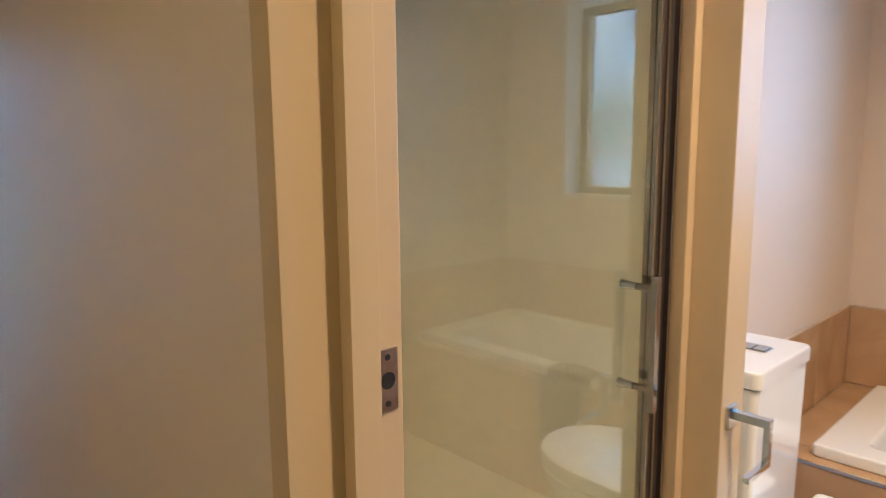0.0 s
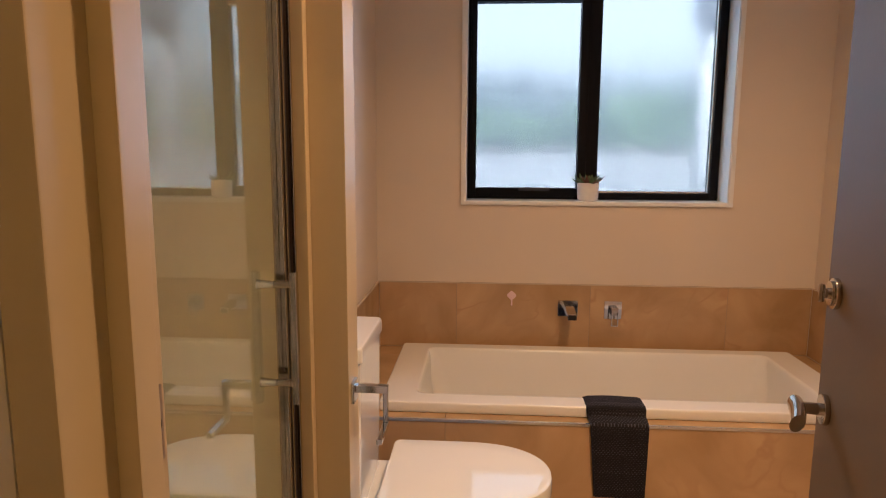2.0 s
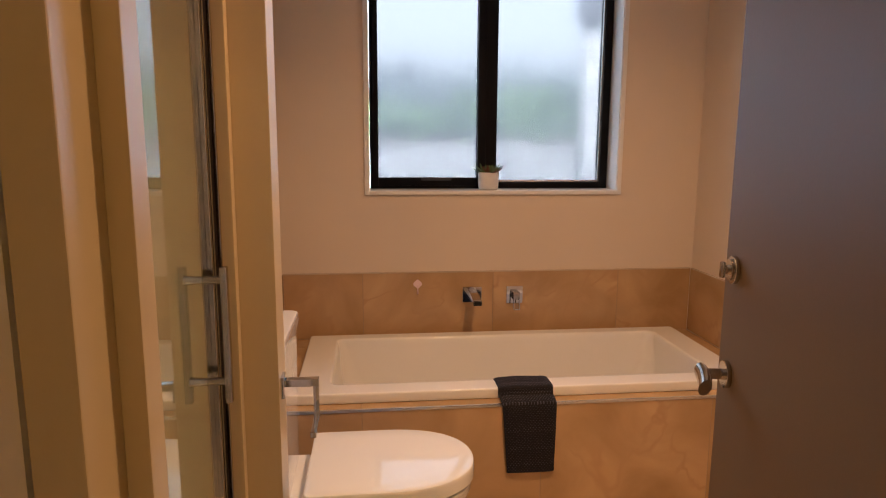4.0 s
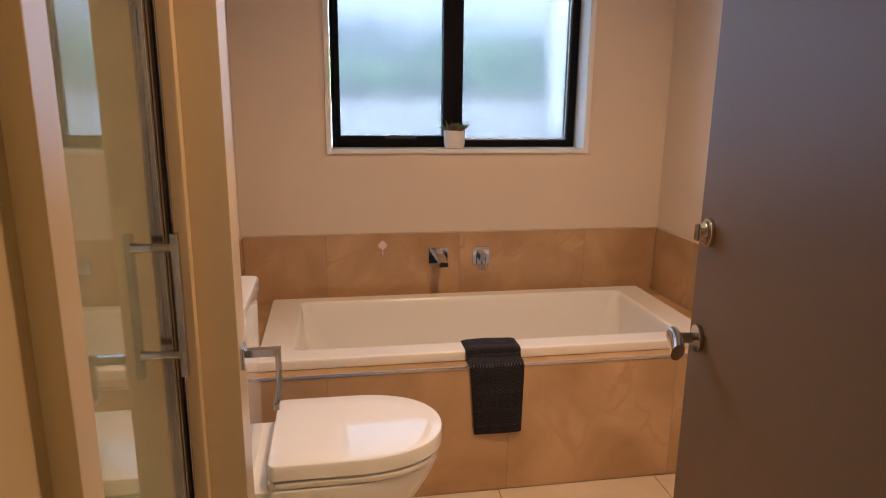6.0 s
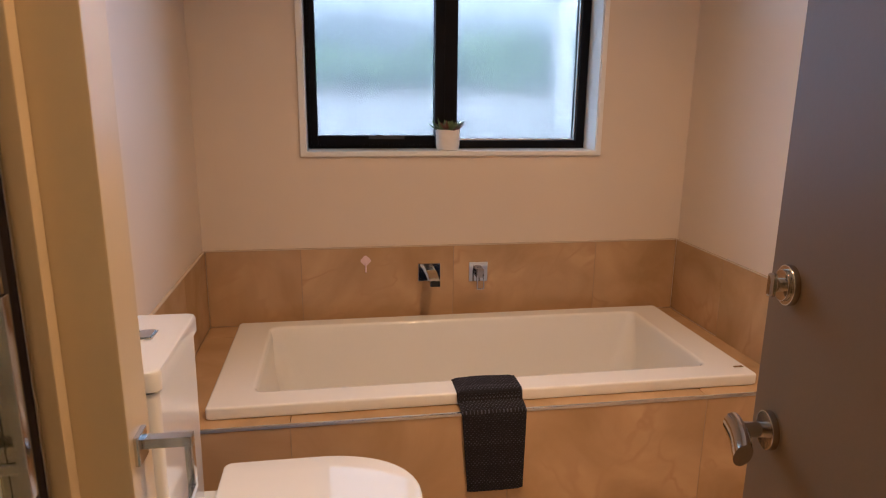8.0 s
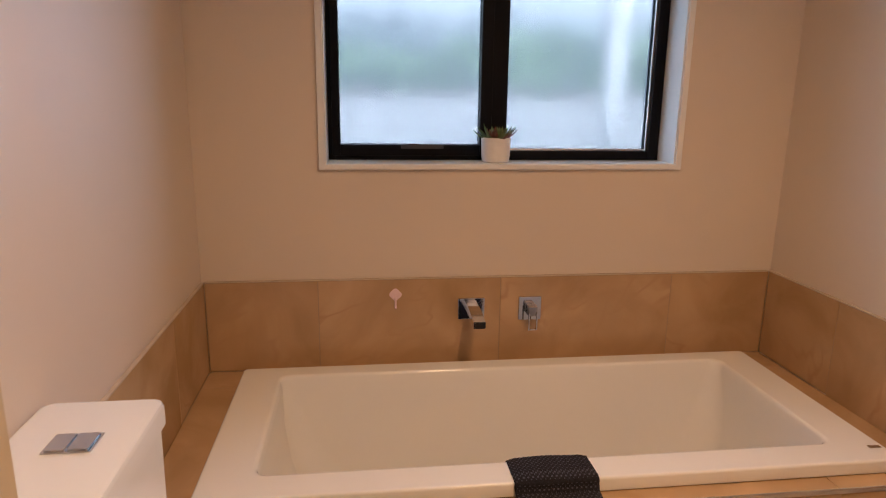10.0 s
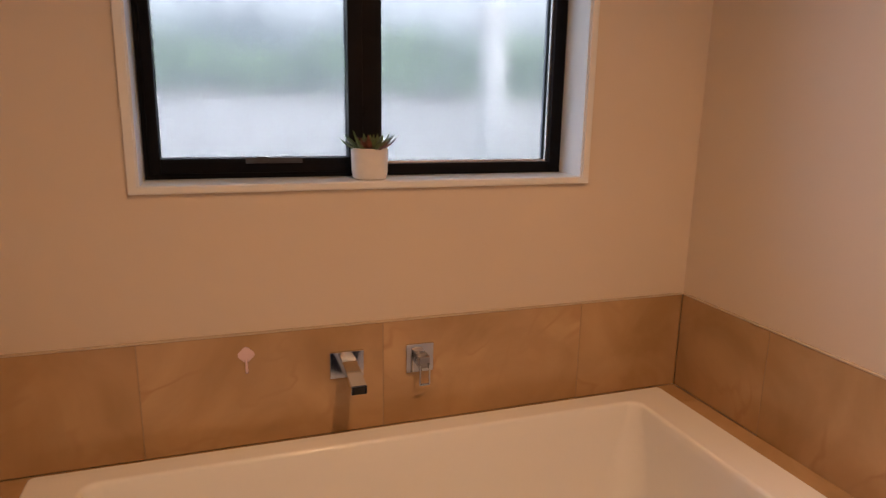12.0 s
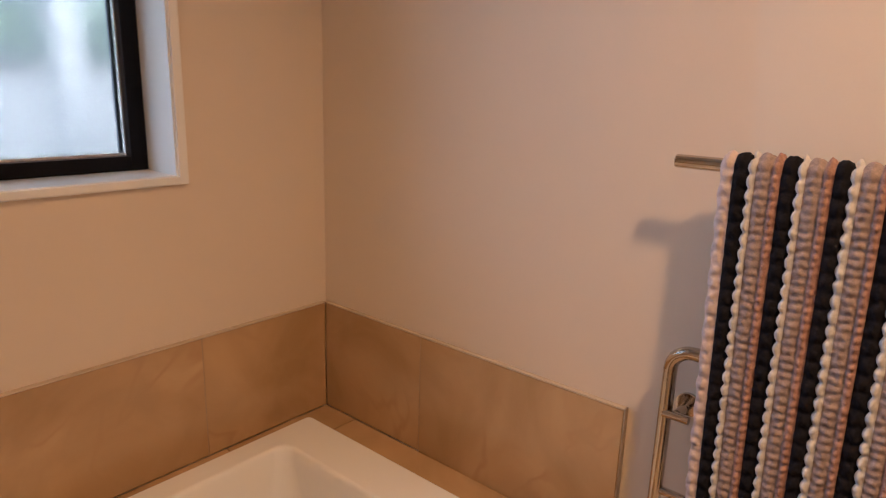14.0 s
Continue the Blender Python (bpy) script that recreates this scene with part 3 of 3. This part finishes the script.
# ---- toilet ----
def build_toilet():
    t = thing("toilet", (0.55, 2.0, 0), "white close-coupled toilet with a square cistern and closed lid", "toilet")
    cy = 2.005
    bm = bmesh.new()
    a = dict(n=5)
    rings = [rrect(X0 + 0.003, 0.443, cy - 0.150, cy + 0.162, 0.02, 0.40, **a), rrect(X0 + 0.003, 0.445, cy - 0.153, cy + 0.165, 0.02, 0.42, **a), rrect(X0 + 0.003, 0.449, cy - 0.153, cy + 0.172, 0.02, 0.842, **a)]
    loft(bm, rings)
    part("cistern", bm, CERAMIC, t)
    bm = bmesh.new()
    rings = [rrect(X0 + 0.003, 0.449, cy - 0.151, cy + 0.173, 0.02, 0.843, **a), rrect(X0 + 0.003, 0.455, cy - 0.156, cy + 0.178, 0.02, 0.847, **a), rrect(X0 + 0.003, 0.455, cy - 0.156, cy + 0.178, 0.02, 0.877, **a),
             rrect(X0 + 0.006, 0.452, cy - 0.153, cy + 0.175, 0.019, 0.883, **a), rrect(X0 + 0.012, 0.446, cy - 0.147, cy + 0.169, 0.016, 0.885, **a)]
    loft(bm, rings)
    lid = part("cistern_lid", bm, CERAMIC, t)
    plate = part("flush_plate", boxes((0.335, 0.401, cy + 0.012, cy + 0.064, 0.885, 0.8875), bevel=0.001), CHROME, lid, "chrome dual flush buttons")
    part("button", boxes((0.339, 0.366, cy + 0.016, cy + 0.060, 0.8872, 0.8905), bevel=0.001), CHROME, plate)
    part("button", boxes((0.369, 0.397, cy + 0.016, cy + 0.060, 0.8872, 0.8905), bevel=0.001), CHROME, plate)
    bm = bmesh.new()
    rings = []
    for z, xf, half in ((0.0, 0.70, 0.125), (0.05, 0.70, 0.127), (0.14, 0.735, 0.133), (0.24, 0.81, 0.148), (0.33, 0.885, 0.168), (0.40, 0.928, 0.179), (0.43, 0.938, 0.182), (0.438, 0.936, 0.180)):
        rings.append(dshape(X0 + 0.004, xf, cy - 0.018, half, z, straight=0.55))
    loft(bm, rings)
    part("pan", bm, CERAMIC, t)
    bm = bmesh.new()
    loft(bm, [dshape(0.500, 0.936, cy - 0.018, 0.175, 0.441), dshape(0.496, 0.940, cy - 0.018, 0.179, 0.446), dshape(0.496, 0.940, cy - 0.018, 0.179, 0.456), dshape(0.500, 0.936, cy - 0.018, 0.175, 0.459)])
    part("seat", bm, CERAMIC, t)
    bm = bmesh.new()
    loft(bm, [dshape(0.496, 0.940, cy - 0.013, 0.179, 0.4625), dshape(0.490, 0.947, cy - 0.013, 0.185, 0.466), dshape(0.490, 0.947, cy - 0.013, 0.185, 0.496), dshape(0.493, 0.944, cy - 0.013, 0.182, 0.5035),
              dshape(0.500, 0.937, cy - 0.013, 0.174, 0.507), dshape(0.55, 0.88, cy - 0.013, 0.12, 0.5095)])
    part("lid", bm, CERAMIC, t)
    for yy in (-0.205, 0.165):
        bm = bmesh.new()
        rod(bm, (0.500, cy + yy, 0.458), (0.500, cy + yy + 0.022, 0.458), 0.0095, 16, bevel=0.002)
        part("hinge_cap", bm, CHROME, t)


build_toilet()

# ---- toilet roll holder ----
def build_holder():
    h = thing("toilet_roll_holder", (NX, 1.645, 0.86), "square chrome toilet roll holder without a roll", "holder")
    part("wall_plate", boxes((NX, NX + 0.008, 1.622, 1.664, 0.836, 0.882), bevel=0.0012), CHROME, h)
    part("arm", boxes((NX + 0.008, NX + 0.078, 1.634, 1.652, 0.857, 0.873), bevel=0.0012), CHROME, h)
    part("drop", boxes((NX + 0.066, NX + 0.078, 1.6355, 1.6505, 0.792, 0.857), bevel=0.0012), CHROME, h)
    part("bar", boxes((NX + 0.066, NX + 0.078, 1.550, 1.6505, 0.780, 0.792), bevel=0.0012), CHROME, h)


build_holder()

# ---- spout and mixer ----
WY = 3.2105
def build_taps():
    s = thing("bath_spout", (1.132, WY, 0.676), "square chrome wall spout over the bath", "tap")
    part("wall_plate", boxes((1.087, 1.176, WY - 0.010, WY, 0.640, 0.712), bevel=0.0012), CHROME, s)
    bm = bmesh.new()
    loft(bm, [[(x, y, z) for x, z in ((1.113, zc - h), (1.151, zc - h), (1.151, zc + h), (1.113, zc + h))] for y, zc, h in ((WY - 0.008, 0.684, 0.014), (3.12, 0.682, 0.013), (3.045, 0.672, 0.0115))])
    bmesh.ops.bevel(bm, geom=list(bm.edges), offset=0.0015, segments=2, affect="EDGES")
    spout = part("spout", bm, CHROME, s)
    part("outlet", boxes((1.118, 1.146, 3.0435, 3.0445, 0.663, 0.681)), HOLE, spout)
    m = thing("bath_mixer", (1.332, WY, 0.672), "square chrome wall mixer with a loop lever", "mixer")
    part("wall_plate", boxes((1.294, 1.371, WY - 0.008, WY, 0.631, 0.712), bevel=0.0012), CHROME, m)
    part("cartridge", boxes((1.318, 1.350, WY - 0.046, WY - 0.008, 0.655, 0.689), bevel=0.004), DARK_CHROME, m)
    bm = boxes((1.318, 1.3225, WY - 0.052, WY - 0.044, 0.608, 0.668), (1.3445, 1.349, WY - 0.052, WY - 0.044, 0.608, 0.668), (1.3225, 1.3445, WY - 0.052, WY - 0.044, 0.608, 0.6125), bevel=0.001)
    part("lever", bm, CHROME, m)


build_taps()

# ---- adhesive hook ----
def build_hook():
    h = thing("adhesive_hook", (0.879, WY, 0.72), "small pale pink adhesive hook on the tiles", "hook")
    bm = bmesh.new()
    ring = [(0.879 + 0.021 * math.cos(a) * (0.90 + 0.08 * math.cos(4 * a)), 0.729 + 0.021 * math.sin(a) * (0.90 + 0.08 * math.cos(4 * a))) for a in [2 * math.pi * k / 32 for k in range(32)]]
    loft(bm, [[(x, WY, z) for x, z in ring], [(x, WY - 0.003, z) for x, z in ring], [(0.879 + (x - 0.879) * 0.85, WY - 0.005, 0.729 + (z - 0.729) * 0.85) for x, z in ring]])
    part("pad", bm, PINK, h)
    bm = bmesh.new()
    tube(bm, [(0.879, WY - 0.004, 0.72), (0.879, WY - 0.006, 0.705), (0.879, WY - 0.008, 0.692), (0.879, WY - 0.014, 0.686), (0.879, WY - 0.019, 0.691)], 0.0035, 10)
    part("hook", bm, PINK, h)


build_hook()

# ---- potted succulent ----
def build_pot():
    px, py, z = 1.212, 3.272, WZ0
    p = thing("potted_succulent", (px, py, z), "small spiky succulent in a white pot on the sill", "plant")
    bm = bmesh.new()
    ring = lambda r, h: [(px + r * math.cos(2 * math.pi * k / 40), py + r * math.sin(2 * math.pi * k / 40), z + h) for k in range(40)]
    loft(bm, [ring(0.040, 0), ring(0.044, 0.003), ring(0.0465, 0.020), ring(0.048, 0.076), ring(0.047, 0.080), ring(0.0445, 0.080), ring(0.0435, 0.070)])
    part("pot", bm, POT, p)
    bm = bmesh.new()
    loft(bm, [ring(0.0432, 0.066), ring(0.0432, 0.072), ring(0.02, 0.075)])
    part("soil", bm, SOIL, p)
    rng = random.Random(2)
    for k in range(46):
        layer = k // 12
        a = k * 2.39996 + rng.uniform(-0.2, 0.2)
        tilt = radians((6, 16, 32, 52)[min(layer, 3)] + rng.uniform(-7, 7))
        length = (0.068, 0.060, 0.046, 0.032)[min(layer, 3)] * rng.uniform(0.85, 1.15)
        out = Vector((math.cos(a), math.sin(a), 0))
        side = Vector((-math.sin(a), math.cos(a), 0))
        base = Vector((px, py, z + 0.074)) + out * (0.018 - 0.004 * layer)
        rings = []
        for i in range(6):
            u = i / 5
            ang = tilt + 0.4 * u
            c = base + (out * math.cos(ang) + Vector((0, 0, 1)) * math.sin(ang)) * length * u
            nrm = (-out * math.sin(ang) + Vector((0, 0, 1)) * math.cos(ang))
            w = 0.0085 * (0.55 + 1.3 * u * (1 - u) * 1.6) * (1 - u ** 3) + 0.0003
            rings.append([c + side * w, c + nrm * w * 0.3, c - side * w, c - nrm * w * 0.42])
        bm = bmesh.new()
        loft(bm, rings)
        part("leaf", bm, LEAF_RED if k % 5 == 0 or layer == 3 and k % 2 else LEAF, p)


build_pot()

# ---- charcoal towel over the bath rim ----
def sheet(path, width_at, x_at, cols, thick, lift, dot):
    """A cloth along a path of (y, z): returns a closed mesh. lift(u, s) raises the face."""
    pts = [Vector((0, y, z)) for y, z in path]
    length = [0.0]
    for a, b in zip(pts, pts[1:]):
        length.append(length[-1] + (b - a).length)
    bm = bmesh.new()
    top, bot = [], []
    for i, p in enumerate(pts):
        d = (pts[min(i + 1, len(pts) - 1)] - pts[max(i - 1, 0)]).normalized()
        nrm = Vector((0, d.z, -d.y))
        w, xc = width_at(length[i]), x_at(length[i])
        ra, rb = [], []
        for j in range(cols + 1):
            u = j / cols - 0.5
            edge = min(1, 8 * (0.5 - abs(u)) + 0.25)
            q = Vector((xc + w * u, p.y, p.z))
            ra.append(bm.verts.new(q + nrm * (thick * edge + lift(w * u, length[i]))))
            rb.append(bm.verts.new(q))
        top.append(ra)
        bot.append(rb)
    n = len(pts)
    for i in range(n - 1):
        for j in range(cols):
            f = bm.faces.new((top[i][j], top[i][j + 1], top[i + 1][j + 1], top[i + 1][j]))
            f.material_index = dot(width_at(length[i]) * ((j + 0.5) / cols - 0.5), length[i])
            bm.faces.new((bot[i][j], bot[i + 1][j], bot[i + 1][j + 1], bot[i][j + 1]))
        bm.faces.new((top[i][0], top[i + 1][0], bot[i + 1][0], bot[i][0]))
        bm.faces.new((top[i][cols], bot[i][cols], bot[i + 1][cols], top[i + 1][cols]))
    for j in range(cols):
        bm.faces.new((top[0][j], bot[0][j], bot[0][j + 1], top[0][j + 1]))
        bm.faces.new((top[-1][j], top[-1][j + 1], bot[-1][j + 1], bot[-1][j]))
    return bm


def resample(path, step):
    out, pts = [], [Vector((a, b)) for a, b in path]
    for a, b in zip(pts, pts[1:]):
        n = max(1, round((b - a).length / step))
        out += [tuple(a.lerp(b, k / n)) for k in range(n)]
    return out + [tuple(pts[-1])]


def build_bath_towel():
    path = resample([(2.544, 0.36), (2.538, 0.47), (2.533, 0.512), (2.526, 0.5205), (2.50, 0.521), (2.445, 0.521), (2.436, 0.517), (2.4345, 0.505), (2.428, 0.490), (2.400, 0.486), (2.383, 0.480), (2.380, 0.45), (2.3795, 0.33), (2.379, 0.230)], 0.0021)

    def phase(u, s):
        row = math.floor(s / 0.0065)
        return ((u / 0.011 + 0.5 * (row % 2)) % 1.0, (s / 0.0065) % 1.0)

    def lift(u, s):
        a, b = phase(u, s)
        return 0.0022 * math.sin(math.pi * a) * math.sin(math.pi * b) + 0.0012 * math.sin(u * 40 + s * 12)

    def dot(u, s):
        a, b = phase(u, s)
        return 1 if 0.33 < a < 0.62 and 0.3 < b < 0.7 else 0

    bm = sheet(path, lambda s: 0.198 - 0.028 * min(1, max(0, (s - 0.26) / 0.3)), lambda s: 1.204 + 0.010 * min(1, max(0, (s - 0.26) / 0.3)), 90, 0.006, lift, dot)
    tagged(part("hand_towel", bm, [CLOTH, CLOTH_DOT], smooth=180), "charcoal waffle-weave hand towel draped over the bath rim", "towel")


build_bath_towel()

# ---- towel rails and striped towel ----
RX, RZ = 2.130, 1.257
def build_rails():
    r = thing("towel_rail", (X1, 2.05, RZ), "brushed metal towel rail on the wall", "towel rail")
    bm = bmesh.new()
    rod(bm, (RX, 1.62, RZ), (RX, 2.281, RZ), 0.0105, 24, bevel=0.002)
    part("bar", bm, SATIN, r)
    for y in (1.68, 1.93):
        bm = bmesh.new()
        rod(bm, (RX, y, RZ), (X1, y, RZ), 0.009, 16)
        rod(bm, (X1 - 0.008, y, RZ), (X1, y, RZ), 0.022, 24, bevel=0.002)
        part("bracket", bm, SATIN, r)
    h = thing("heated_towel_rail", (X1, 2.0, 0.7), "tubular chrome heated towel rail with rounded corners", "towel rail")
    hx, ya, yb, za, zb = 2.150, 2.257, 1.70, 0.42, 0.945
    loop = bend((hx, ya, 0.7), (hx, ya, zb), (hx, 2.0, zb), 0.035) + bend((hx, 2.0, zb), (hx, yb, zb), (hx, yb, 0.7), 0.035) + bend((hx, yb, 0.7), (hx, yb, za), (hx, 2.0, za), 0.035) + bend((hx, 2.0, za), (hx, ya, za), (hx, ya, 0.7), 0.035)
    bm = bmesh.new()
    tube(bm, loop + [loop[0]], 0.0115)
    part("frame", bm, SATIN, h)
    for z in (0.55, 0.68):
        bm = bmesh.new()
        rod(bm, (hx, yb, z), (hx, ya, z), 0.0075, 14)
        part("crossbar", bm, SATIN, h)
    for y, z in ((2.236, 0.83), (1.72, 0.83)):
        bm = bmesh.new()
        rod(bm, (hx, y, z), (X1, y, z), 0.0085, 16)
        rod(bm, (hx - 0.006, y - 0.022, z), (hx - 0.006, y + 0.022, z), 0.008, 14)
        rod(bm, (X1 - 0.008, y, z), (X1, y, z), 0.022, 24, bevel=0.002)
        part("bracket", bm, SATIN, h)


build_rails()


def build_striped_towel():
    """Stripes run down the cloth: blush, black, ivory beads, rose; the cloth hangs over the upper rail."""
    period = 0.0635
    front = resample([(RX + 0.016, 0.70), (RX + 0.0135, RZ - 0.02), (RX + 0.012, RZ + 0.004), (RX + 0.006, RZ + 0.0115), (RX, RZ + 0.0135), (RX - 0.006, RZ + 0.0115), (RX - 0.012, RZ + 0.004), (RX - 0.016, RZ - 0.03), (RX - 0.030, 0.95), (RX - 0.044, 0.62)], 0.003)
    y0, width, cols = 2.208, 0.44, 220
    bm = bmesh.new()
    top, bot, s = [], [], 0.0
    pts = [Vector((x, 0, z)) for x, z in front]
    kinds = []
    for j in range(cols + 1):
        u = (width * j / cols) % period
        kinds.append((0 if width * j / cols < 0.03 else 4 if u < 0.006 else 3) if u < 0.017 else 1 if u < 0.039 else 2 if u < 0.048 else 4)
    for i, p in enumerate(pts):
        d = (pts[min(i + 1, len(pts) - 1)] - pts[max(i - 1, 0)]).normalized()
        nrm = Vector((d.z, 0, -d.x))
        if i:
            s += (p - pts[i - 1]).length
        ra, rb = [], []
        lean = 0.022 * max(0.0, (RZ - p.z)) / 0.55
        for j in range(cols + 1):
            w = width * j / cols
            u = w % period
            k = kinds[j]
            lo, hi, beads, high = ((0, 0.017, 0.020, 0.0070), (0.017, 0.039, 0.025, 0.0095), (0.039, 0.048, 0.021, 0.0095), (0.006, 0.017, 0.0125, 0.0105), (0.048, period + 0.006, 0.0125, 0.0080))[k]
            across = math.sin(math.pi * (u + (period if k == 4 and u < 0.01 else 0) - lo) / (hi - lo))
            bead = abs(math.sin(math.pi * s / beads + (0.7 if k == 2 else 0.0))) ** 0.9
            wob = 0.0014 * noise.noise((w * 60, s * 60, k)) + 0.0034 * noise.noise((w * 170, s * 170, k + 7))
            side = 0.0042 * (bead - 0.4) * (1 - (u - lo) / (hi - lo)) if k == 2 else 0.0
            q = Vector((p.x, y0 - w + side - lean * (1 - w / width) + 0.0012 * math.sin(s * 150) * (1 if j == 0 else 0), p.z))
            ra.append(bm.verts.new(q + nrm * (0.004 + high * across * (0.2 + 0.8 * bead) + wob)))
            rb.append(bm.verts.new(q))
        top.append(ra)
        bot.append(rb)
    for i in range(len(pts) - 1):
        for j in range(cols):
            f = bm.faces.new((top[i][j], top[i][j + 1], top[i + 1][j + 1], top[i + 1][j]))
            g = bm.faces.new((bot[i][j], bot[i + 1][j], bot[i + 1][j + 1], bot[i][j + 1]))
            f.material_index = g.material_index = kinds[j]
        bm.faces.new((top[i][0], top[i + 1][0], bot[i + 1][0], bot[i][0]))
        bm.faces.new((top[i][cols], bot[i][cols], bot[i + 1][cols], top[i + 1][cols])).material_index = kinds[-1]
    for j in range(cols):
        bm.faces.new((top[0][j], bot[0][j], bot[0][j + 1], top[0][j + 1])).material_index = kinds[j]
        bm.faces.new((top[-1][j], top[-1][j + 1], bot[-1][j + 1], bot[-1][j])).material_index = kinds[j]
    tagged(part("bath_mat", bm, [YARN_BLUSH, YARN_BLACK, YARN_WHITE, YARN_ROSE, YARN_TAUPE], smooth=180), "chunky striped bath mat in black, ivory and rose over the rail", "bath mat")


build_striped_towel()

# ---- ceiling lamps ----
def build_downlight(x, y, label):
    d = thing("ceiling_light", (x, y, CZ), label, "ceiling light", "ceiling lights")
    bm = bmesh.new()
    ring = lambda r, z: [(x + r * math.cos(2 * math.pi * k / 40), y + r * math.sin(2 * math.pi * k / 40), z) for k in range(40)]
    loft(bm, [ring(0.095, CZ), ring(0.12, CZ), ring(0.115, CZ - 0.03), ring(0.1, CZ - 0.04), ring(0.095, CZ - 0.03)], False, False)
    part("rim", bm, WHITE_TRIM, d)
    bm = bmesh.new()
    loft(bm, [ring(0.094, CZ - 0.012), ring(0.094, CZ - 0.024)])
    part("diffuser", bm, LAMP_GLOW, d)


build_downlight(LAMP[0], LAMP[1], "round warm ceiling light in the bathroom")
build_downlight(1.0, -0.45, "round warm ceiling light in the hall")

# ---- tiles ----
def tile(x0, x1, y0, y1, z0, z1, parent, mat=STONE, gap=0.0012):
    """One tile, a hair smaller than its place, with eased edges."""
    d = [x1 - x0, y1 - y0, z1 - z0]
    thin = d.index(min(d))
    lo, hi = [x0, y0, z0], [x1, y1, z1]
    for k in range(3):
        if k != thin:
            lo[k] += gap
            hi[k] -= gap
    part("tile", boxes((lo[0], hi[0], lo[1], hi[1], lo[2], hi[2]), bevel=0.0012), mat, parent)


TT = 0.780
walls = {o.name: o for o in scene.objects if o.name.startswith("wall_")}
cuts = (X0 + 0.010, 0.629, 1.231, 1.833, X1 - 0.012)
for a, b in zip(cuts, cuts[1:]):
    tile(a, b, WY, Y1 - 0.001, HZ, TT, walls["wall_window"])
for a, b in ((2.347, 2.862), (2.862, WY)):
    tile(X1 - 0.012, X1 - 0.001, a, b, HZ if a > HY else 0.19, TT, walls["wall_right"])
    tile(X0 + 0.001, X0 + 0.010, a, b, HZ if a > HY else 0.19, TT, walls["wall_toilet"])
part("grout_bed", boxes((X0 + 0.011, X1 - 0.013, WY + 0.0012, Y1 - 0.0005, HZ, TT)), GROUT, walls["wall_window"])
part("grout_bed", boxes((X1 - 0.0108, X1 - 0.0005, 2.349, WY, HZ, TT)), GROUT, walls["wall_right"])
part("grout_bed", boxes((X0 + 0.0005, X0 + 0.0088, 2.349, WY, HZ, TT)), GROUT, walls["wall_toilet"])
part("tile_trim", boxes((X0 + 0.010, X1 - 0.012, WY - 0.001, Y1 - 0.001, TT + 0.0005, TT + 0.004)), EDGE, walls["wall_window"])
part("tile_trim", boxes((X1 - 0.013, X1 - 0.001, 2.345, WY - 0.001, TT + 0.0005, TT + 0.004)), EDGE, walls["wall_right"])
part("tile_trim", boxes((X1 - 0.0135, X1 - 0.001, 2.3435, 2.3465, 0.0, TT + 0.004)), BRUSHED, walls["wall_right"])
part("tile_trim", boxes((X0 + 0.001, X0 + 0.011, 2.345, WY - 0.001, TT + 0.0005, TT + 0.004)), EDGE, walls["wall_toilet"])
cuts = (X0 + 0.010, 0.630, 1.254, 1.878, X1 - 0.013)
for a, b in zip(cuts, cuts[1:]):
    tile(a, b, HY, HY + 0.011, -0.0, HZ - 0.008, hob)
    tile(a, b, HY + 0.006, 2.50, HZ - 0.011, HZ, hob)
    tile(a, b, 3.09, WY, HZ - 0.011, HZ, hob)
part("grout_bed", boxes((X0 + 0.011, X1 - 0.014, HY + 0.0012, HY + 0.0118, 0.0, HZ - 0.0085)), GROUT, hob)
tile(X0 + 0.010, 0.47, 2.50, 3.09, HZ - 0.011, HZ, hob)
tile(2.01, X1 - 0.013, 2.50, 3.09, HZ - 0.011, HZ, hob)
for i in range(4):
    for j in range(5):
        x, y = X0 + 0.36 - 0.6 + i * 0.6, HY - 0.6 * (j + 1)
        if y + 0.6 > 0.01:
            tile(max(x, -0.7), min(x + 0.6, X1 - 0.001), max(y, 0.005), y + 0.6, -0.009, 0.0, slab, FLOOR_STONE, 0.0015)
for i in range(8):
    for j in range(4):
        x, y = HX + i * 0.6, 0.005 - 0.6 * j
        if y > HY0:
            tile(x, min(x + 0.6, HX1), max(y - 0.6, HY0), y, -0.009, 0.0, slab, FLOOR_STONE, 0.0015)
